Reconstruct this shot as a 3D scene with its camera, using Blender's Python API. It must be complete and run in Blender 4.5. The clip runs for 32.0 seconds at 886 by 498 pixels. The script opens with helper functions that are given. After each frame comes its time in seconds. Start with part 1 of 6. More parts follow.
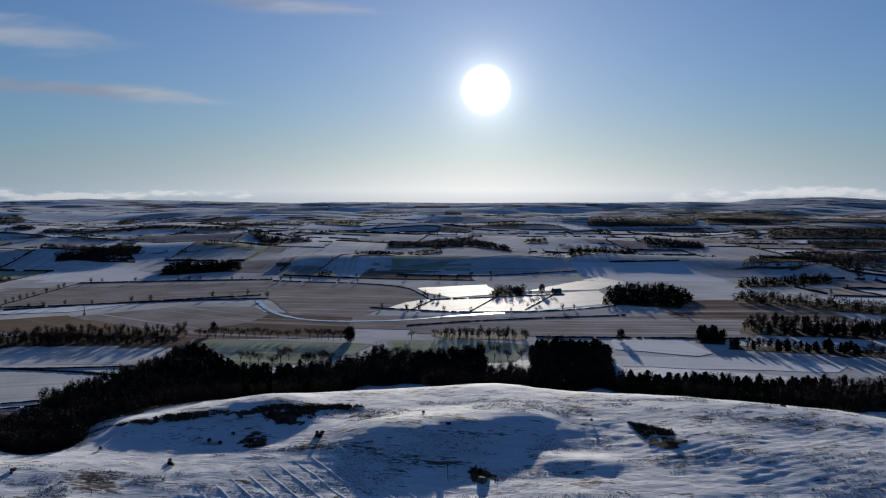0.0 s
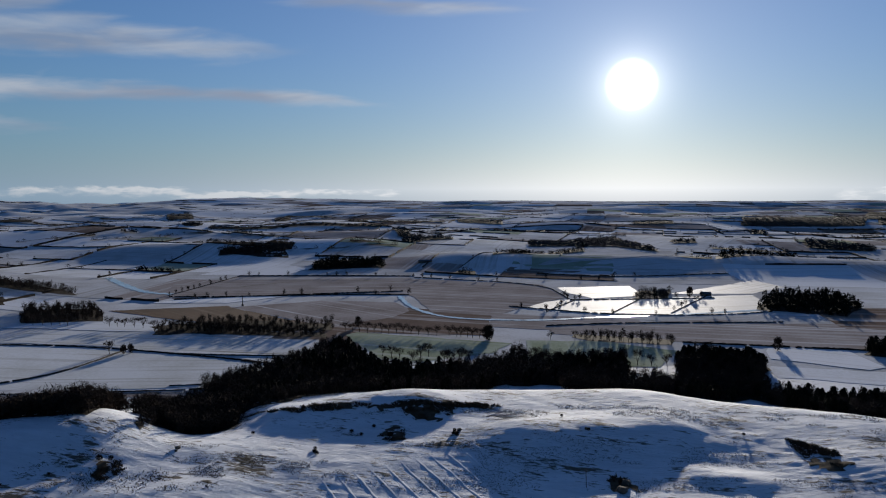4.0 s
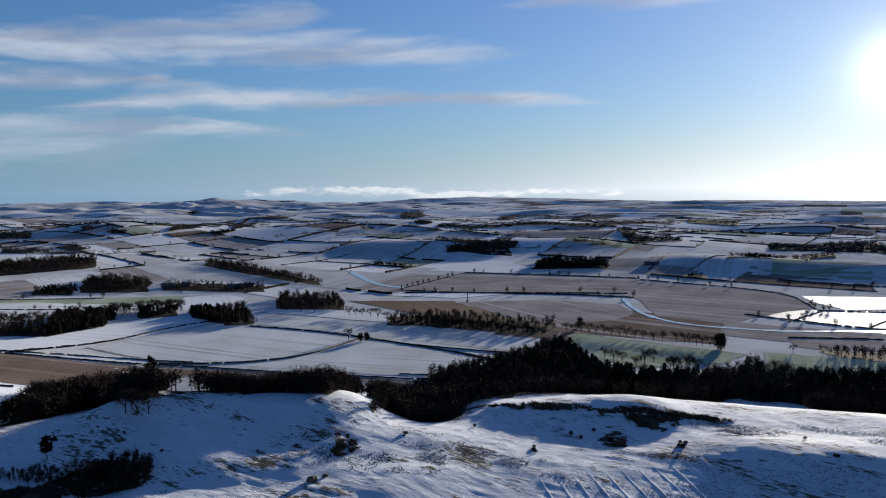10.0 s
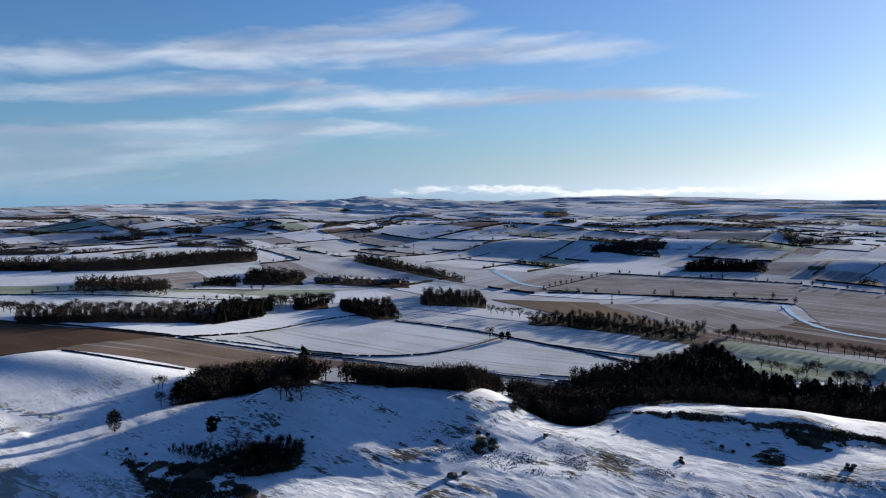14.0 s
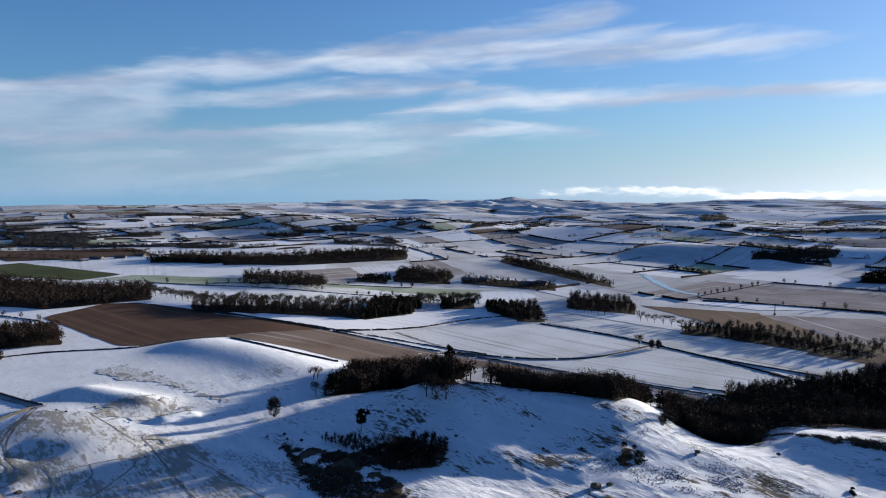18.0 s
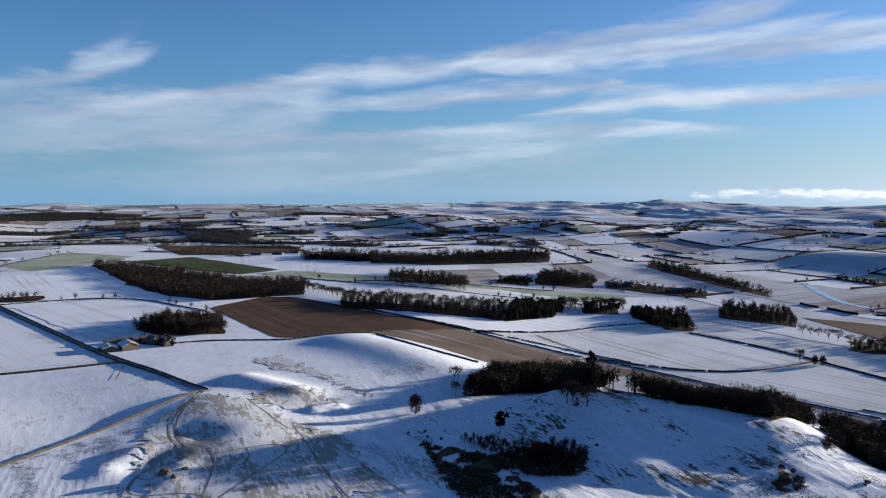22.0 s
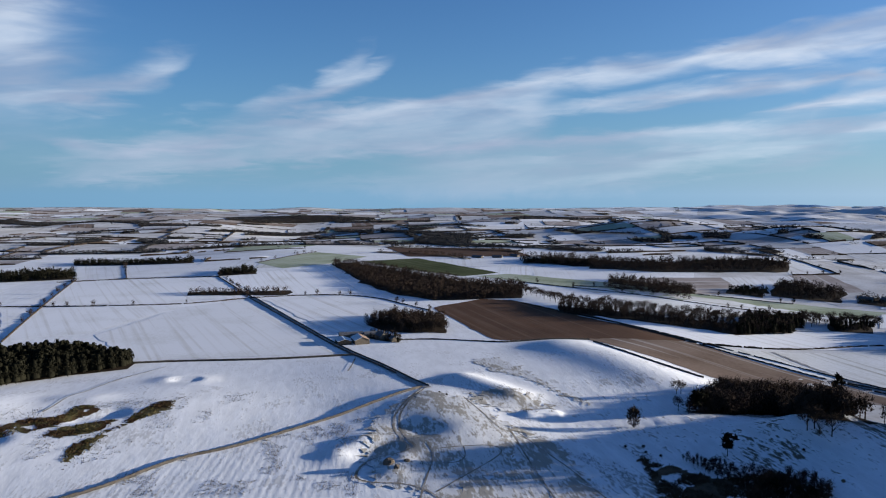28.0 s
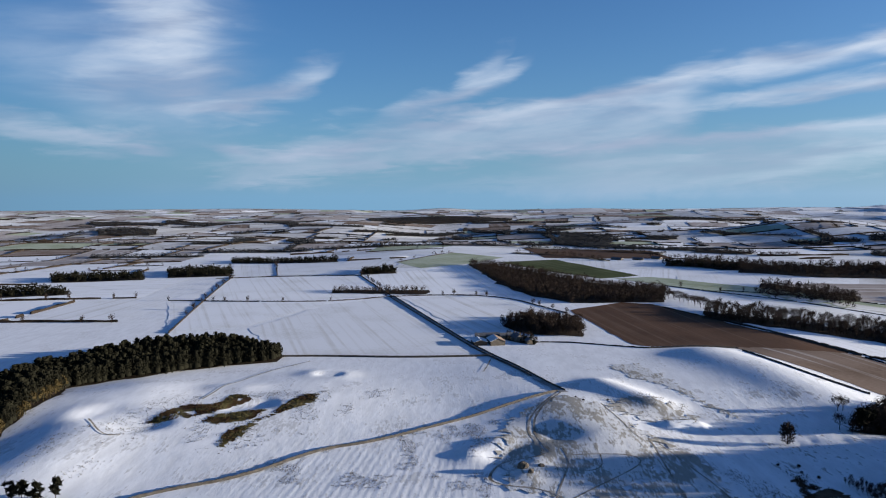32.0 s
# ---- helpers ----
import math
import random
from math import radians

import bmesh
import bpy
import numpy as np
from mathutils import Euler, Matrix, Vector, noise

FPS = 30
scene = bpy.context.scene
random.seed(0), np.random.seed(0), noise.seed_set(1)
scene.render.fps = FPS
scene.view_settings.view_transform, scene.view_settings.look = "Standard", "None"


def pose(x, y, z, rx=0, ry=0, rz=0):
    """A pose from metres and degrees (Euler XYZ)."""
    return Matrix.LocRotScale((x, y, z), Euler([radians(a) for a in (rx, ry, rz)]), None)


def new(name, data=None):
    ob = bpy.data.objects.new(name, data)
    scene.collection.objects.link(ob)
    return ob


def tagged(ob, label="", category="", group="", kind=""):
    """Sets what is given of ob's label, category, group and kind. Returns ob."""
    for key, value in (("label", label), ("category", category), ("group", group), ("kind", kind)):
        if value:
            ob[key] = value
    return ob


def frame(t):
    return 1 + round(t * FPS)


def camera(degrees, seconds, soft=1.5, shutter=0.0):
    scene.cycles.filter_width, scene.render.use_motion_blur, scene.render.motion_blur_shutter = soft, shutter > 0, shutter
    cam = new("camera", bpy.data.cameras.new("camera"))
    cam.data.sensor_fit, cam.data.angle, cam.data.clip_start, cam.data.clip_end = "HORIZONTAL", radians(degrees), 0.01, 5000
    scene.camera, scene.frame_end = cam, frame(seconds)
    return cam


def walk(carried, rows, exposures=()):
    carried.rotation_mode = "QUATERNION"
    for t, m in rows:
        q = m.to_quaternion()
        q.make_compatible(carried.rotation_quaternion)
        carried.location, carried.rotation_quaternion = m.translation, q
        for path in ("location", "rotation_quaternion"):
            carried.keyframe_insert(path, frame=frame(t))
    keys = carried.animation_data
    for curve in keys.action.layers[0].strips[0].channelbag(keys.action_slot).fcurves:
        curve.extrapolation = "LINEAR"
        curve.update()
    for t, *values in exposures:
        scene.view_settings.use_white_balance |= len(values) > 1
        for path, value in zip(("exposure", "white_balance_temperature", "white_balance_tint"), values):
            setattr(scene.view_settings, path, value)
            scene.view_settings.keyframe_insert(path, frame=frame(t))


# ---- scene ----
cam = camera(62.46, 32.0, soft=1.1)
walk(cam, [
    (0, pose(0.00, 0.00, 120.00, 85.41, 0.05, 0.00)),
    (1, pose(0.25, 1.29, 119.86, 85.41, 0.09, 2.77)),
    (2, pose(0.52, 2.54, 119.96, 85.39, 0.16, 5.61)),
    (3, pose(0.44, 3.18, 120.10, 85.33, 0.22, 8.35)),
    (4.5, pose(0.08, 3.38, 120.33, 85.29, 0.21, 12.31)),
    (5.5, pose(-0.03, 3.40, 120.46, 85.29, 0.24, 15.08)),
    (6.5, pose(-0.02, 3.36, 120.45, 85.30, 0.28, 18.22)),
    (8, pose(0.01, 3.30, 120.35, 85.31, 0.35, 22.79)),
    (9.5, pose(-0.14, 3.92, 120.29, 85.34, 0.39, 27.01)),
    (11, pose(-0.47, 4.51, 120.19, 85.34, 0.46, 31.10)),
    (12.5, pose(-0.77, 4.79, 120.33, 85.32, 0.47, 35.31)),
    (14, pose(-0.80, 4.88, 120.84, 85.31, 0.42, 39.56)),
    (15.5, pose(-0.62, 4.67, 121.37, 85.36, 0.22, 44.25)),
    (17, pose(-0.79, 4.72, 121.72, 85.40, 0.11, 48.44)),
    (18.5, pose(-1.61, 5.35, 121.81, 85.41, -0.02, 52.44)),
    (20, pose(-2.30, 5.60, 121.90, 85.44, -0.18, 56.54)),
    (21.5, pose(-2.54, 5.61, 122.20, 85.48, -0.25, 60.79)),
    (23, pose(-2.45, 5.81, 122.47, 85.51, -0.21, 65.29)),
    (24.5, pose(-2.56, 6.22, 122.91, 85.56, -0.15, 69.86)),
    (26.5, pose(-3.41, 6.62, 123.08, 85.69, -0.08, 75.34)),
    (28, pose(-4.01, 6.66, 123.03, 85.75, 0.01, 79.34)),
    (29.5, pose(-4.50, 6.93, 123.14, 85.75, 0.11, 83.35)),
    (31, pose(-5.21, 7.19, 123.25, 85.80, 0.30, 87.38)),
    (32, pose(-5.66, 7.29, 123.38, 85.84, 0.35, 90.05)),
], exposures=[(0, 0.55), (6, 0.76), (13, 1.28), (19, 1.46), (32, 1.42)])

# ---- sun, sky and clouds ----
SUN_AZ, SUN_EL = 3.3, 7.7            # degrees to the right of +y, and up
sun_way = Vector((math.sin(radians(SUN_AZ)) * math.cos(radians(SUN_EL)),
                  math.cos(radians(SUN_AZ)) * math.cos(radians(SUN_EL)), math.sin(radians(SUN_EL))))
sun_data = bpy.data.lights.new("sun", "SUN")
sun_data.energy, sun_data.angle, sun_data.color = 3.8, radians(0.6), (1.0, 0.92, 0.81)
sun = new("sun", sun_data)
sun.rotation_euler = (-sun_way).to_track_quat("-Z", "Y").to_euler()

world = bpy.data.worlds.new("winter_sky")
scene.world = world
world.use_nodes = True
wn, wl = world.node_tree.nodes, world.node_tree.links
wn.clear()


def wnode(kind, inputs=(), **sets):
    n = wn.new(kind)
    for k, val in sets.items():
        setattr(n, k, val)
    for i, val in enumerate(inputs):
        if val is None:
            continue
        if isinstance(val, bpy.types.NodeSocket):
            wl.new(val, n.inputs[i])
        else:
            n.inputs[i].default_value = val
    return n


def wm(op, *a, clamp=False):
    return wnode("ShaderNodeMath", a, operation=op, use_clamp=clamp).outputs[0]


def wsmooth(x, lo, hi):
    n = wnode("ShaderNodeMapRange", (x, lo, hi, 0.0, 1.0), interpolation_type="SMOOTHSTEP")
    return n.outputs[0]


def wnoise(vec, scale, detail=5, rough=0.55, distort=0.0):
    n = wn.new("ShaderNodeTexNoise")
    wl.new(vec, n.inputs["Vector"])
    n.inputs["Scale"].default_value, n.inputs["Detail"].default_value = scale, detail
    n.inputs["Roughness"].default_value, n.inputs["Distortion"].default_value = rough, distort
    return n.outputs["Fac"]


sky = wn.new("ShaderNodeTexSky")
sky.sky_type, sky.sun_disc = "NISHITA", False
sky.sun_elevation, sky.sun_rotation = radians(SUN_EL), radians(SUN_AZ)
sky.altitude, sky.air_density, sky.dust_density, sky.ozone_density = 300, 1.0, 0.08, 3.0
way = wn.new("ShaderNodeTexCoord").outputs["Generated"]
sep = wnode("ShaderNodeSeparateXYZ", (way,))
dx, dy, dz = sep.outputs
safe = wm("MAXIMUM", dz, 0.012)
# high cirrus by compass and height in degrees: from az, to az, height as a cubic of the way along,
# depth above and below, soft ends, density
deg_az = wm("MULTIPLY", wm("ARCTAN2", wm("MULTIPLY", dx, -1.0), dy), 57.296)
deg_el = wm("MULTIPLY", wm("ARCSINE", dz), 57.296)
sheet_at = wnode("ShaderNodeCombineXYZ", (wm("DIVIDE", dx, wm("ADD", safe, 0.12)), wm("DIVIDE", dy, wm("ADD", safe, 0.12)), wm("MULTIPLY", dz, 9.0))).outputs[0]
flow_at = wnode("ShaderNodeCombineXYZ", (wm("MULTIPLY", deg_az, 0.10), wm("ADD", wm("MULTIPLY", deg_el, 0.55), wm("MULTIPLY", deg_az, 0.035)), 0.0)).outputs[0]
drift = wm("SUBTRACT", wnoise(flow_at, 0.9, 3, 0.5, 0.5), 0.5)
curl = wm("SUBTRACT", wnoise(sheet_at, 3.2, 5, 0.55, 0.6), 0.5)
fray = wnoise(flow_at, 1.5, 6, 0.58, 0.8)
strand = wnoise(flow_at, 3.6, 5, 0.6, 0.4)


def cirrus(a0, a1, c0, c1, c2, c3, up, down, soft1, soft0, amount, wobble=1.0):
    s = wm("DIVIDE", wm("SUBTRACT", deg_az, a0), a1 - a0)
    line = wm("ADD", wm("MULTIPLY", wm("ADD", wm("MULTIPLY", wm("ADD", wm("MULTIPLY", s, c3), c2), s), c1), s), c0)
    d = wm("ADD", wm("SUBTRACT", deg_el, line), wm("MULTIPLY", wm("ADD", wm("MULTIPLY", drift, 2.2), wm("MULTIPLY", curl, 1.5)), up * wobble))
    ends = wm("MULTIPLY", wsmooth(deg_az, a0 - soft1 * 0.5, a0 + soft1), wm("SUBTRACT", 1.0, wsmooth(deg_az, a1 - soft0, a1 + soft0 * 0.7)))
    d = wm("DIVIDE", d, wm("ADD", wm("MULTIPLY", ends, 0.75), 0.25))
    body = wm("MULTIPLY", wsmooth(d, -down * 1.35, down * 0.1), wm("SUBTRACT", 1.0, wsmooth(d, -up * 0.1, up * 1.15)))
    return wm("MULTIPLY", wm("MULTIPLY", body, ends), amount)


def puff(a, e, wide, high, amount):
    gx_ = wm("DIVIDE", wm("SUBTRACT", wm("ADD", deg_az, wm("MULTIPLY", curl, 5.0)), a), wide)
    gy_ = wm("DIVIDE", wm("SUBTRACT", wm("ADD", deg_el, wm("MULTIPLY", drift, 5.0)), e), high)
    return wm("MULTIPLY", wm("EXPONENT", wm("MULTIPLY", wm("ADD", wm("MULTIPLY", gx_, gx_), wm("MULTIPLY", gy_, gy_)), -1.0)), amount)


bands = []
bands.append(cirrus(23.3, 60.2, 10.36, 0.57, -1.63, 0.58, 1.12, 1.22, 6.0, 3.0, 0.72))
bands.append(cirrus(51.5, 93.6, 10.02, 2.83, -16.63, 9.20, 1.02, 1.22, 3.0, 5.0, 0.72))
bands.append(cirrus(37.1, 59.3, 13.46, -4.25, 1.02, 0.00, 1.02, 0.82, 2.0, 4.0, 0.62))
bands.append(cirrus(34.2, 51.5, 11.97, -2.62, 0.96, 0.00, 1.02, 0.71, 2.0, 4.0, 0.55))
bands.append(cirrus(70.3, 107.2, 6.69, -1.96, -4.02, 1.90, 1.83, 2.24, 2.5, 5.0, 0.60))
bands.append(cirrus(72.1, 93.6, 4.48, -0.50, -1.18, 0.00, 1.33, 1.12, 3.0, 6.0, 0.50))
bands.append(cirrus(16.8, 55.8, 6.64, 2.01, -1.02, -1.91, 0.66, 0.76, 5.0, 3.0, 0.85))
bands.append(cirrus(39.9, 51.4, 7.52, -6.70, 19.15, -13.25, 0.82, 0.82, 3.0, 4.0, 0.50))
bands.append(cirrus(48.0, 70.8, 8.04, 0.10, -1.87, 0.00, 0.76, 0.71, 1.5, 5.0, 0.75))
bands.append(cirrus(39.2, 84.8, 4.46, 2.36, -5.86, 2.52, 0.76, 0.87, 6.0, 5.0, 0.72))
bands.append(cirrus(49.2, 82.6, 3.70, -1.98, -0.30, 0.95, 1.22, 1.53, 5.0, 6.0, 0.50))
bands.append(cirrus(60.2, 89.2, 1.63, -1.78, 1.00, 0.00, 1.33, 1.22, 6.0, 9.0, 0.28))
bands.append(cirrus(5.0, 22.4, 13.43, 0.50, -0.24, 0.00, 0.51, 0.56, 5.0, 4.0, 0.60))
bands.append(cirrus(83.5, 94.4, 10.08, -5.30, 1.37, 0.00, 1.02, 0.82, 1.6, 2.0, 0.62))
bands.append(cirrus(84.8, 89.2, 10.89, -3.89, 1.21, 0.00, 1.22, 0.71, 1.2, 1.5, 0.35))
bands.append(cirrus(98.3, 110.6, 10.11, -8.49, 5.05, 0.00, 1.73, 1.53, 2.0, 1.6, 0.60))
bands.append(cirrus(110.3, 124.0, 3.51, 1.51, 0.39, 0.00, 1.33, 1.22, 2.0, 6.0, 0.62))
bands.append(cirrus(94.5, 107.5, 3.73, -2.20, 2.39, 0.00, 0.71, 0.71, 2.0, 2.0, 0.62))
bands.append(cirrus(93.6, 107.2, 2.63, -0.87, -0.77, 0.00, 0.82, 0.61, 2.0, 3.0, 0.40))
bands.append(puff(110.1, 11.3, 3.2, 5.5, 0.80))
bands.append(puff(114.5, 8.4, 2.9, 2.7, 0.50))
bands.append(puff(118.7, 10.0, 3.4, 2.7, 0.22))
bands.append(puff(107.5, 7.4, 3.6, 2.2, 0.30))
bands.append(puff(111.9, 13.2, 1.8, 3.5, 0.35))
clear = None
for b in bands:
    gap = wm("SUBTRACT", 1.0, wm("MULTIPLY", b, 1.12))
    clear = gap if clear is None else wm("MULTIPLY", clear, gap)
cloud = wm("SUBTRACT", 1.0, clear)
cloud = wm("MULTIPLY", cloud, wm("ADD", wm("MULTIPLY", wsmooth(fray, 0.22, 0.64), 0.36), wm("ADD", wm("MULTIPLY", strand, 0.24), 0.54)), clamp=True)
# low bank of cloud over the far hills
low_at = wnode("ShaderNodeCombineXYZ", (dx, dy, wm("MULTIPLY", dz, 4.0))).outputs[0]
curl = wm("MULTIPLY", wm("SUBTRACT", wnoise(low_at, 34.0, 5, 0.6), 0.5), 3.0)
drift = wm("MULTIPLY", wm("SUBTRACT", wnoise(low_at, 9.0, 2, 0.5), 0.5), 2.4)
low_bands = []
low_bands.append(cirrus(26.8, 43.8, -0.30, 0.48, 1.32, -1.79, 0.31, 0.46, 1.0, 0.7, 1.00))
low_bands.append(cirrus(14.6, 29.0, -0.08, 0.14, -0.40, 0.00, 0.20, 0.31, 1.2, 1.0, 1.00))
low_bands.append(cirrus(14.4, 31.2, -0.32, 0.20, -0.24, 0.00, 0.20, 0.25, 0.6, 1.2, 1.00))
low_bands.append(cirrus(-35.3, -17.4, -0.51, 0.93, 0.54, -1.61, 0.31, 0.46, 1.5, 1.0, 1.00))
low = None
for b in low_bands:
    low = b if low is None else wm("ADD", low, b)
low = wm("MULTIPLY", low, wm("ADD", wsmooth(wnoise(low_at, 22.0, 5, 0.6), 0.36, 0.56), 0.12), clamp=True)

tint = wnode("ShaderNodeMix", (1.0,), data_type="RGBA", blend_type="MULTIPLY")
wl.new(sky.outputs[0], tint.inputs[6])
tint.inputs[7].default_value = (0.55, 0.87, 1.30, 1)
mix1 = wnode("ShaderNodeMix", (cloud,), data_type="RGBA")
haze = wnode("ShaderNodeMix", (wm("EXPONENT", wm("MULTIPLY", wm("MAXIMUM", dz, 0.0), -9.5)),), data_type="RGBA")
wl.new(tint.outputs[2], haze.inputs[6])
dot = wnode("ShaderNodeVectorMath", (way, tuple(sun_way)), operation="DOT_PRODUCT").outputs[1]
off = wm("ARCCOSINE", wm("MINIMUM", dot, 0.999999))
air = wnode("ShaderNodeMix", (wm("EXPONENT", wm("MULTIPLY", off, -2.4)),), data_type="RGBA")
air.inputs[6].default_value, air.inputs[7].default_value = (1.4, 2.95, 4.55, 1), (3.5, 3.9, 4.5, 1)
wl.new(air.outputs[2], haze.inputs[7])
# the sky is deeper on the side away from the sun
deep = wnode("ShaderNodeMix", (1.0,), data_type="RGBA", blend_type="MULTIPLY")
wl.new(haze.outputs[2], deep.inputs[6])
ease = wm("SUBTRACT", 1.0, wm("MULTIPLY", wsmooth(off, 1.75, 2.9), 0.6))
wl.new(wnode("ShaderNodeCombineXYZ", (ease, ease, ease)).outputs[0], deep.inputs[7])
wl.new(deep.outputs[2], mix1.inputs[6])
grey = wm("MULTIPLY", wsmooth(deg_az, 56.0, 78.0), wm("SUBTRACT", 1.0, wsmooth(deg_el, 3.5, 9.0)))
pale = wm("MULTIPLY", wsmooth(wnoise(flow_at, 0.8, 4, 0.5, 0.3), 0.36, 0.60), wm("SUBTRACT", 1.0, wm("MULTIPLY", grey, 0.65)))
tone = wnode("ShaderNodeMix", (pale,), data_type="RGBA")
tone.inputs[6].default_value, tone.inputs[7].default_value = (2.75, 3.4, 4.7, 1), (4.9, 5.6, 6.7, 1)
wl.new(tone.outputs[2], mix1.inputs[7])
mix2 = wnode("ShaderNodeMix", (low,), data_type="RGBA")
wl.new(mix1.outputs[2], mix2.inputs[6])
mix2.inputs[7].default_value = (5.2, 5.8, 6.6, 1)
# the sun itself and the bright air about it
disc = wm("MULTIPLY", wm("SUBTRACT", 1.0, wsmooth(off, 0.012, 0.036)), 34.0)
halo = wm("ADD", wm("MULTIPLY", wm("EXPONENT", wm("MULTIPLY", off, -50.0)), 26.0), wm("MULTIPLY", wm("EXPONENT", wm("MULTIPLY", off, -8.0)), 1.5))
low_air = wm("MULTIPLY", wm("EXPONENT", wm("MULTIPLY", wm("ABSOLUTE", dz), -22.0)), wm("EXPONENT", wm("MULTIPLY", off, -2.6)))
glow = wm("ADD", wm("ADD", disc, halo), wm("MULTIPLY", low_air, 10.5))
wide_glow = wm("MULTIPLY", wm("EXPONENT", wm("MULTIPLY", off, -2.6)), 2.3)
warm = wnode("ShaderNodeCombineXYZ", (wm("ADD", glow, wide_glow), wm("ADD", wm("MULTIPLY", glow, 0.97), wm("MULTIPLY", wide_glow, 0.85)), wm("ADD", wm("MULTIPLY", glow, 0.90), wm("MULTIPLY", wide_glow, 0.75)))).outputs[0]
total = wnode("ShaderNodeVectorMath", (mix2.outputs[2], warm), operation="ADD").outputs[0]
back = wn.new("ShaderNodeBackground")
back.inputs["Strength"].default_value = 0.048
wl.new(total, back.inputs["Color"])
wl.new(back.outputs[0], wn.new("ShaderNodeOutputWorld").inputs["Surface"])

# ---- materials ----
def material(name, colours, scale=0.2, rough=0.7, bump=0.3, fine=3.0, coords="Object", spec=0.12, vary=0.0, deep=0.3):
    """Noise-mottled surface: colours are (position, colour) stops; scale in cycles a metre."""
    m = bpy.data.materials.new(name)
    m.use_nodes = True
    n, l = m.node_tree.nodes, m.node_tree.links
    b = n["Principled BSDF"]
    b.inputs["Roughness"].default_value = rough
    b.inputs["Specular IOR Level"].default_value = spec
    tc = n.new("ShaderNodeTexCoord").outputs[coords]
    big, small = n.new("ShaderNodeTexNoise"), n.new("ShaderNodeTexNoise")
    for t, s, d in ((big, scale, 6), (small, fine, 4)):
        l.new(tc, t.inputs["Vector"])
        t.inputs["Scale"].default_value, t.inputs["Detail"].default_value = s, d
    mixed = n.new("ShaderNodeMath")
    mixed.operation = "MULTIPLY_ADD"
    l.new(small.outputs["Fac"], mixed.inputs[0])
    mixed.inputs[1].default_value = 0.35
    half = n.new("ShaderNodeMath")
    half.operation = "MULTIPLY"
    l.new(big.outputs["Fac"], half.inputs[0])
    half.inputs[1].default_value = 0.65
    l.new(half.outputs[0], mixed.inputs[2])
    ramp = n.new("ShaderNodeValToRGB")
    while len(ramp.color_ramp.elements) < len(colours):
        ramp.color_ramp.elements.new(0.5)
    for e, (p, c) in zip(ramp.color_ramp.elements, colours):
        e.position, e.color = p, (*c, 1)
    l.new(mixed.outputs[0], ramp.inputs[0])
    out = ramp.outputs[0]
    if vary:
        hue = n.new("ShaderNodeHueSaturation")
        info = n.new("ShaderNodeObjectInfo")
        rng = n.new("ShaderNodeMapRange")
        l.new(info.outputs["Random"], rng.inputs[0])
        rng.inputs[3].default_value, rng.inputs[4].default_value = 1 - vary, 1 + vary
        l.new(rng.outputs[0], hue.inputs["Value"])
        l.new(out, hue.inputs["Color"])
        out = hue.outputs[0]
    l.new(out, b.inputs["Base Color"])
    bm_ = n.new("ShaderNodeBump")
    bm_.inputs["Strength"].default_value, bm_.inputs["Distance"].default_value = bump, deep
    l.new(mixed.outputs[0], bm_.inputs["Height"])
    l.new(bm_.outputs[0], b.inputs["Normal"])
    return m


def field_material(name, colours, row_colour, rows, row_depth, scale=0.02, rough=0.85, spec=0.0):
    """A field: mottle at two scales and drilled rows along the field's own u axis (UV in metres)."""
    m = material(name, colours, scale, rough, 0.25, 0.35, "UV", spec, vary=0.06)
    n, l = m.node_tree.nodes, m.node_tree.links
    b = n["Principled BSDF"]
    tc = n.new("ShaderNodeTexCoord").outputs["UV"]
    mp = n.new("ShaderNodeMapping")
    mp.inputs["Scale"].default_value = (0.002, 1.0 / rows, 1)
    l.new(tc, mp.inputs["Vector"])
    streaks = n.new("ShaderNodeTexNoise")
    streaks.inputs["Scale"].default_value, streaks.inputs["Detail"].default_value = 1.0, 3
    l.new(mp.outputs[0], streaks.inputs["Vector"])
    blot = n.new("ShaderNodeTexNoise")
    blot.inputs["Scale"].default_value = 0.03
    l.new(tc, blot.inputs["Vector"])
    line = n.new("ShaderNodeMapRange")
    l.new(streaks.outputs["Fac"], line.inputs[0])
    line.inputs[1].default_value, line.inputs[2].default_value = 0.53, 0.70
    fac = n.new("ShaderNodeMath")
    fac.operation, fac.use_clamp = "MULTIPLY", True
    l.new(line.outputs[0], fac.inputs[0])
    amt = n.new("ShaderNodeMath")
    amt.operation = "MULTIPLY"
    l.new(blot.outputs["Fac"], amt.inputs[0])
    amt.inputs[1].default_value = row_depth * 2
    l.new(amt.outputs[0], fac.inputs[1])
    mx = n.new("ShaderNodeMix")
    mx.data_type = "RGBA"
    l.new(fac.outputs[0], mx.inputs[0])
    l.new(b.inputs["Base Color"].links[0].from_socket, mx.inputs[6])
    mx.inputs[7].default_value = (*row_colour, 1)
    l.new(mx.outputs[2], b.inputs["Base Color"])
    return m


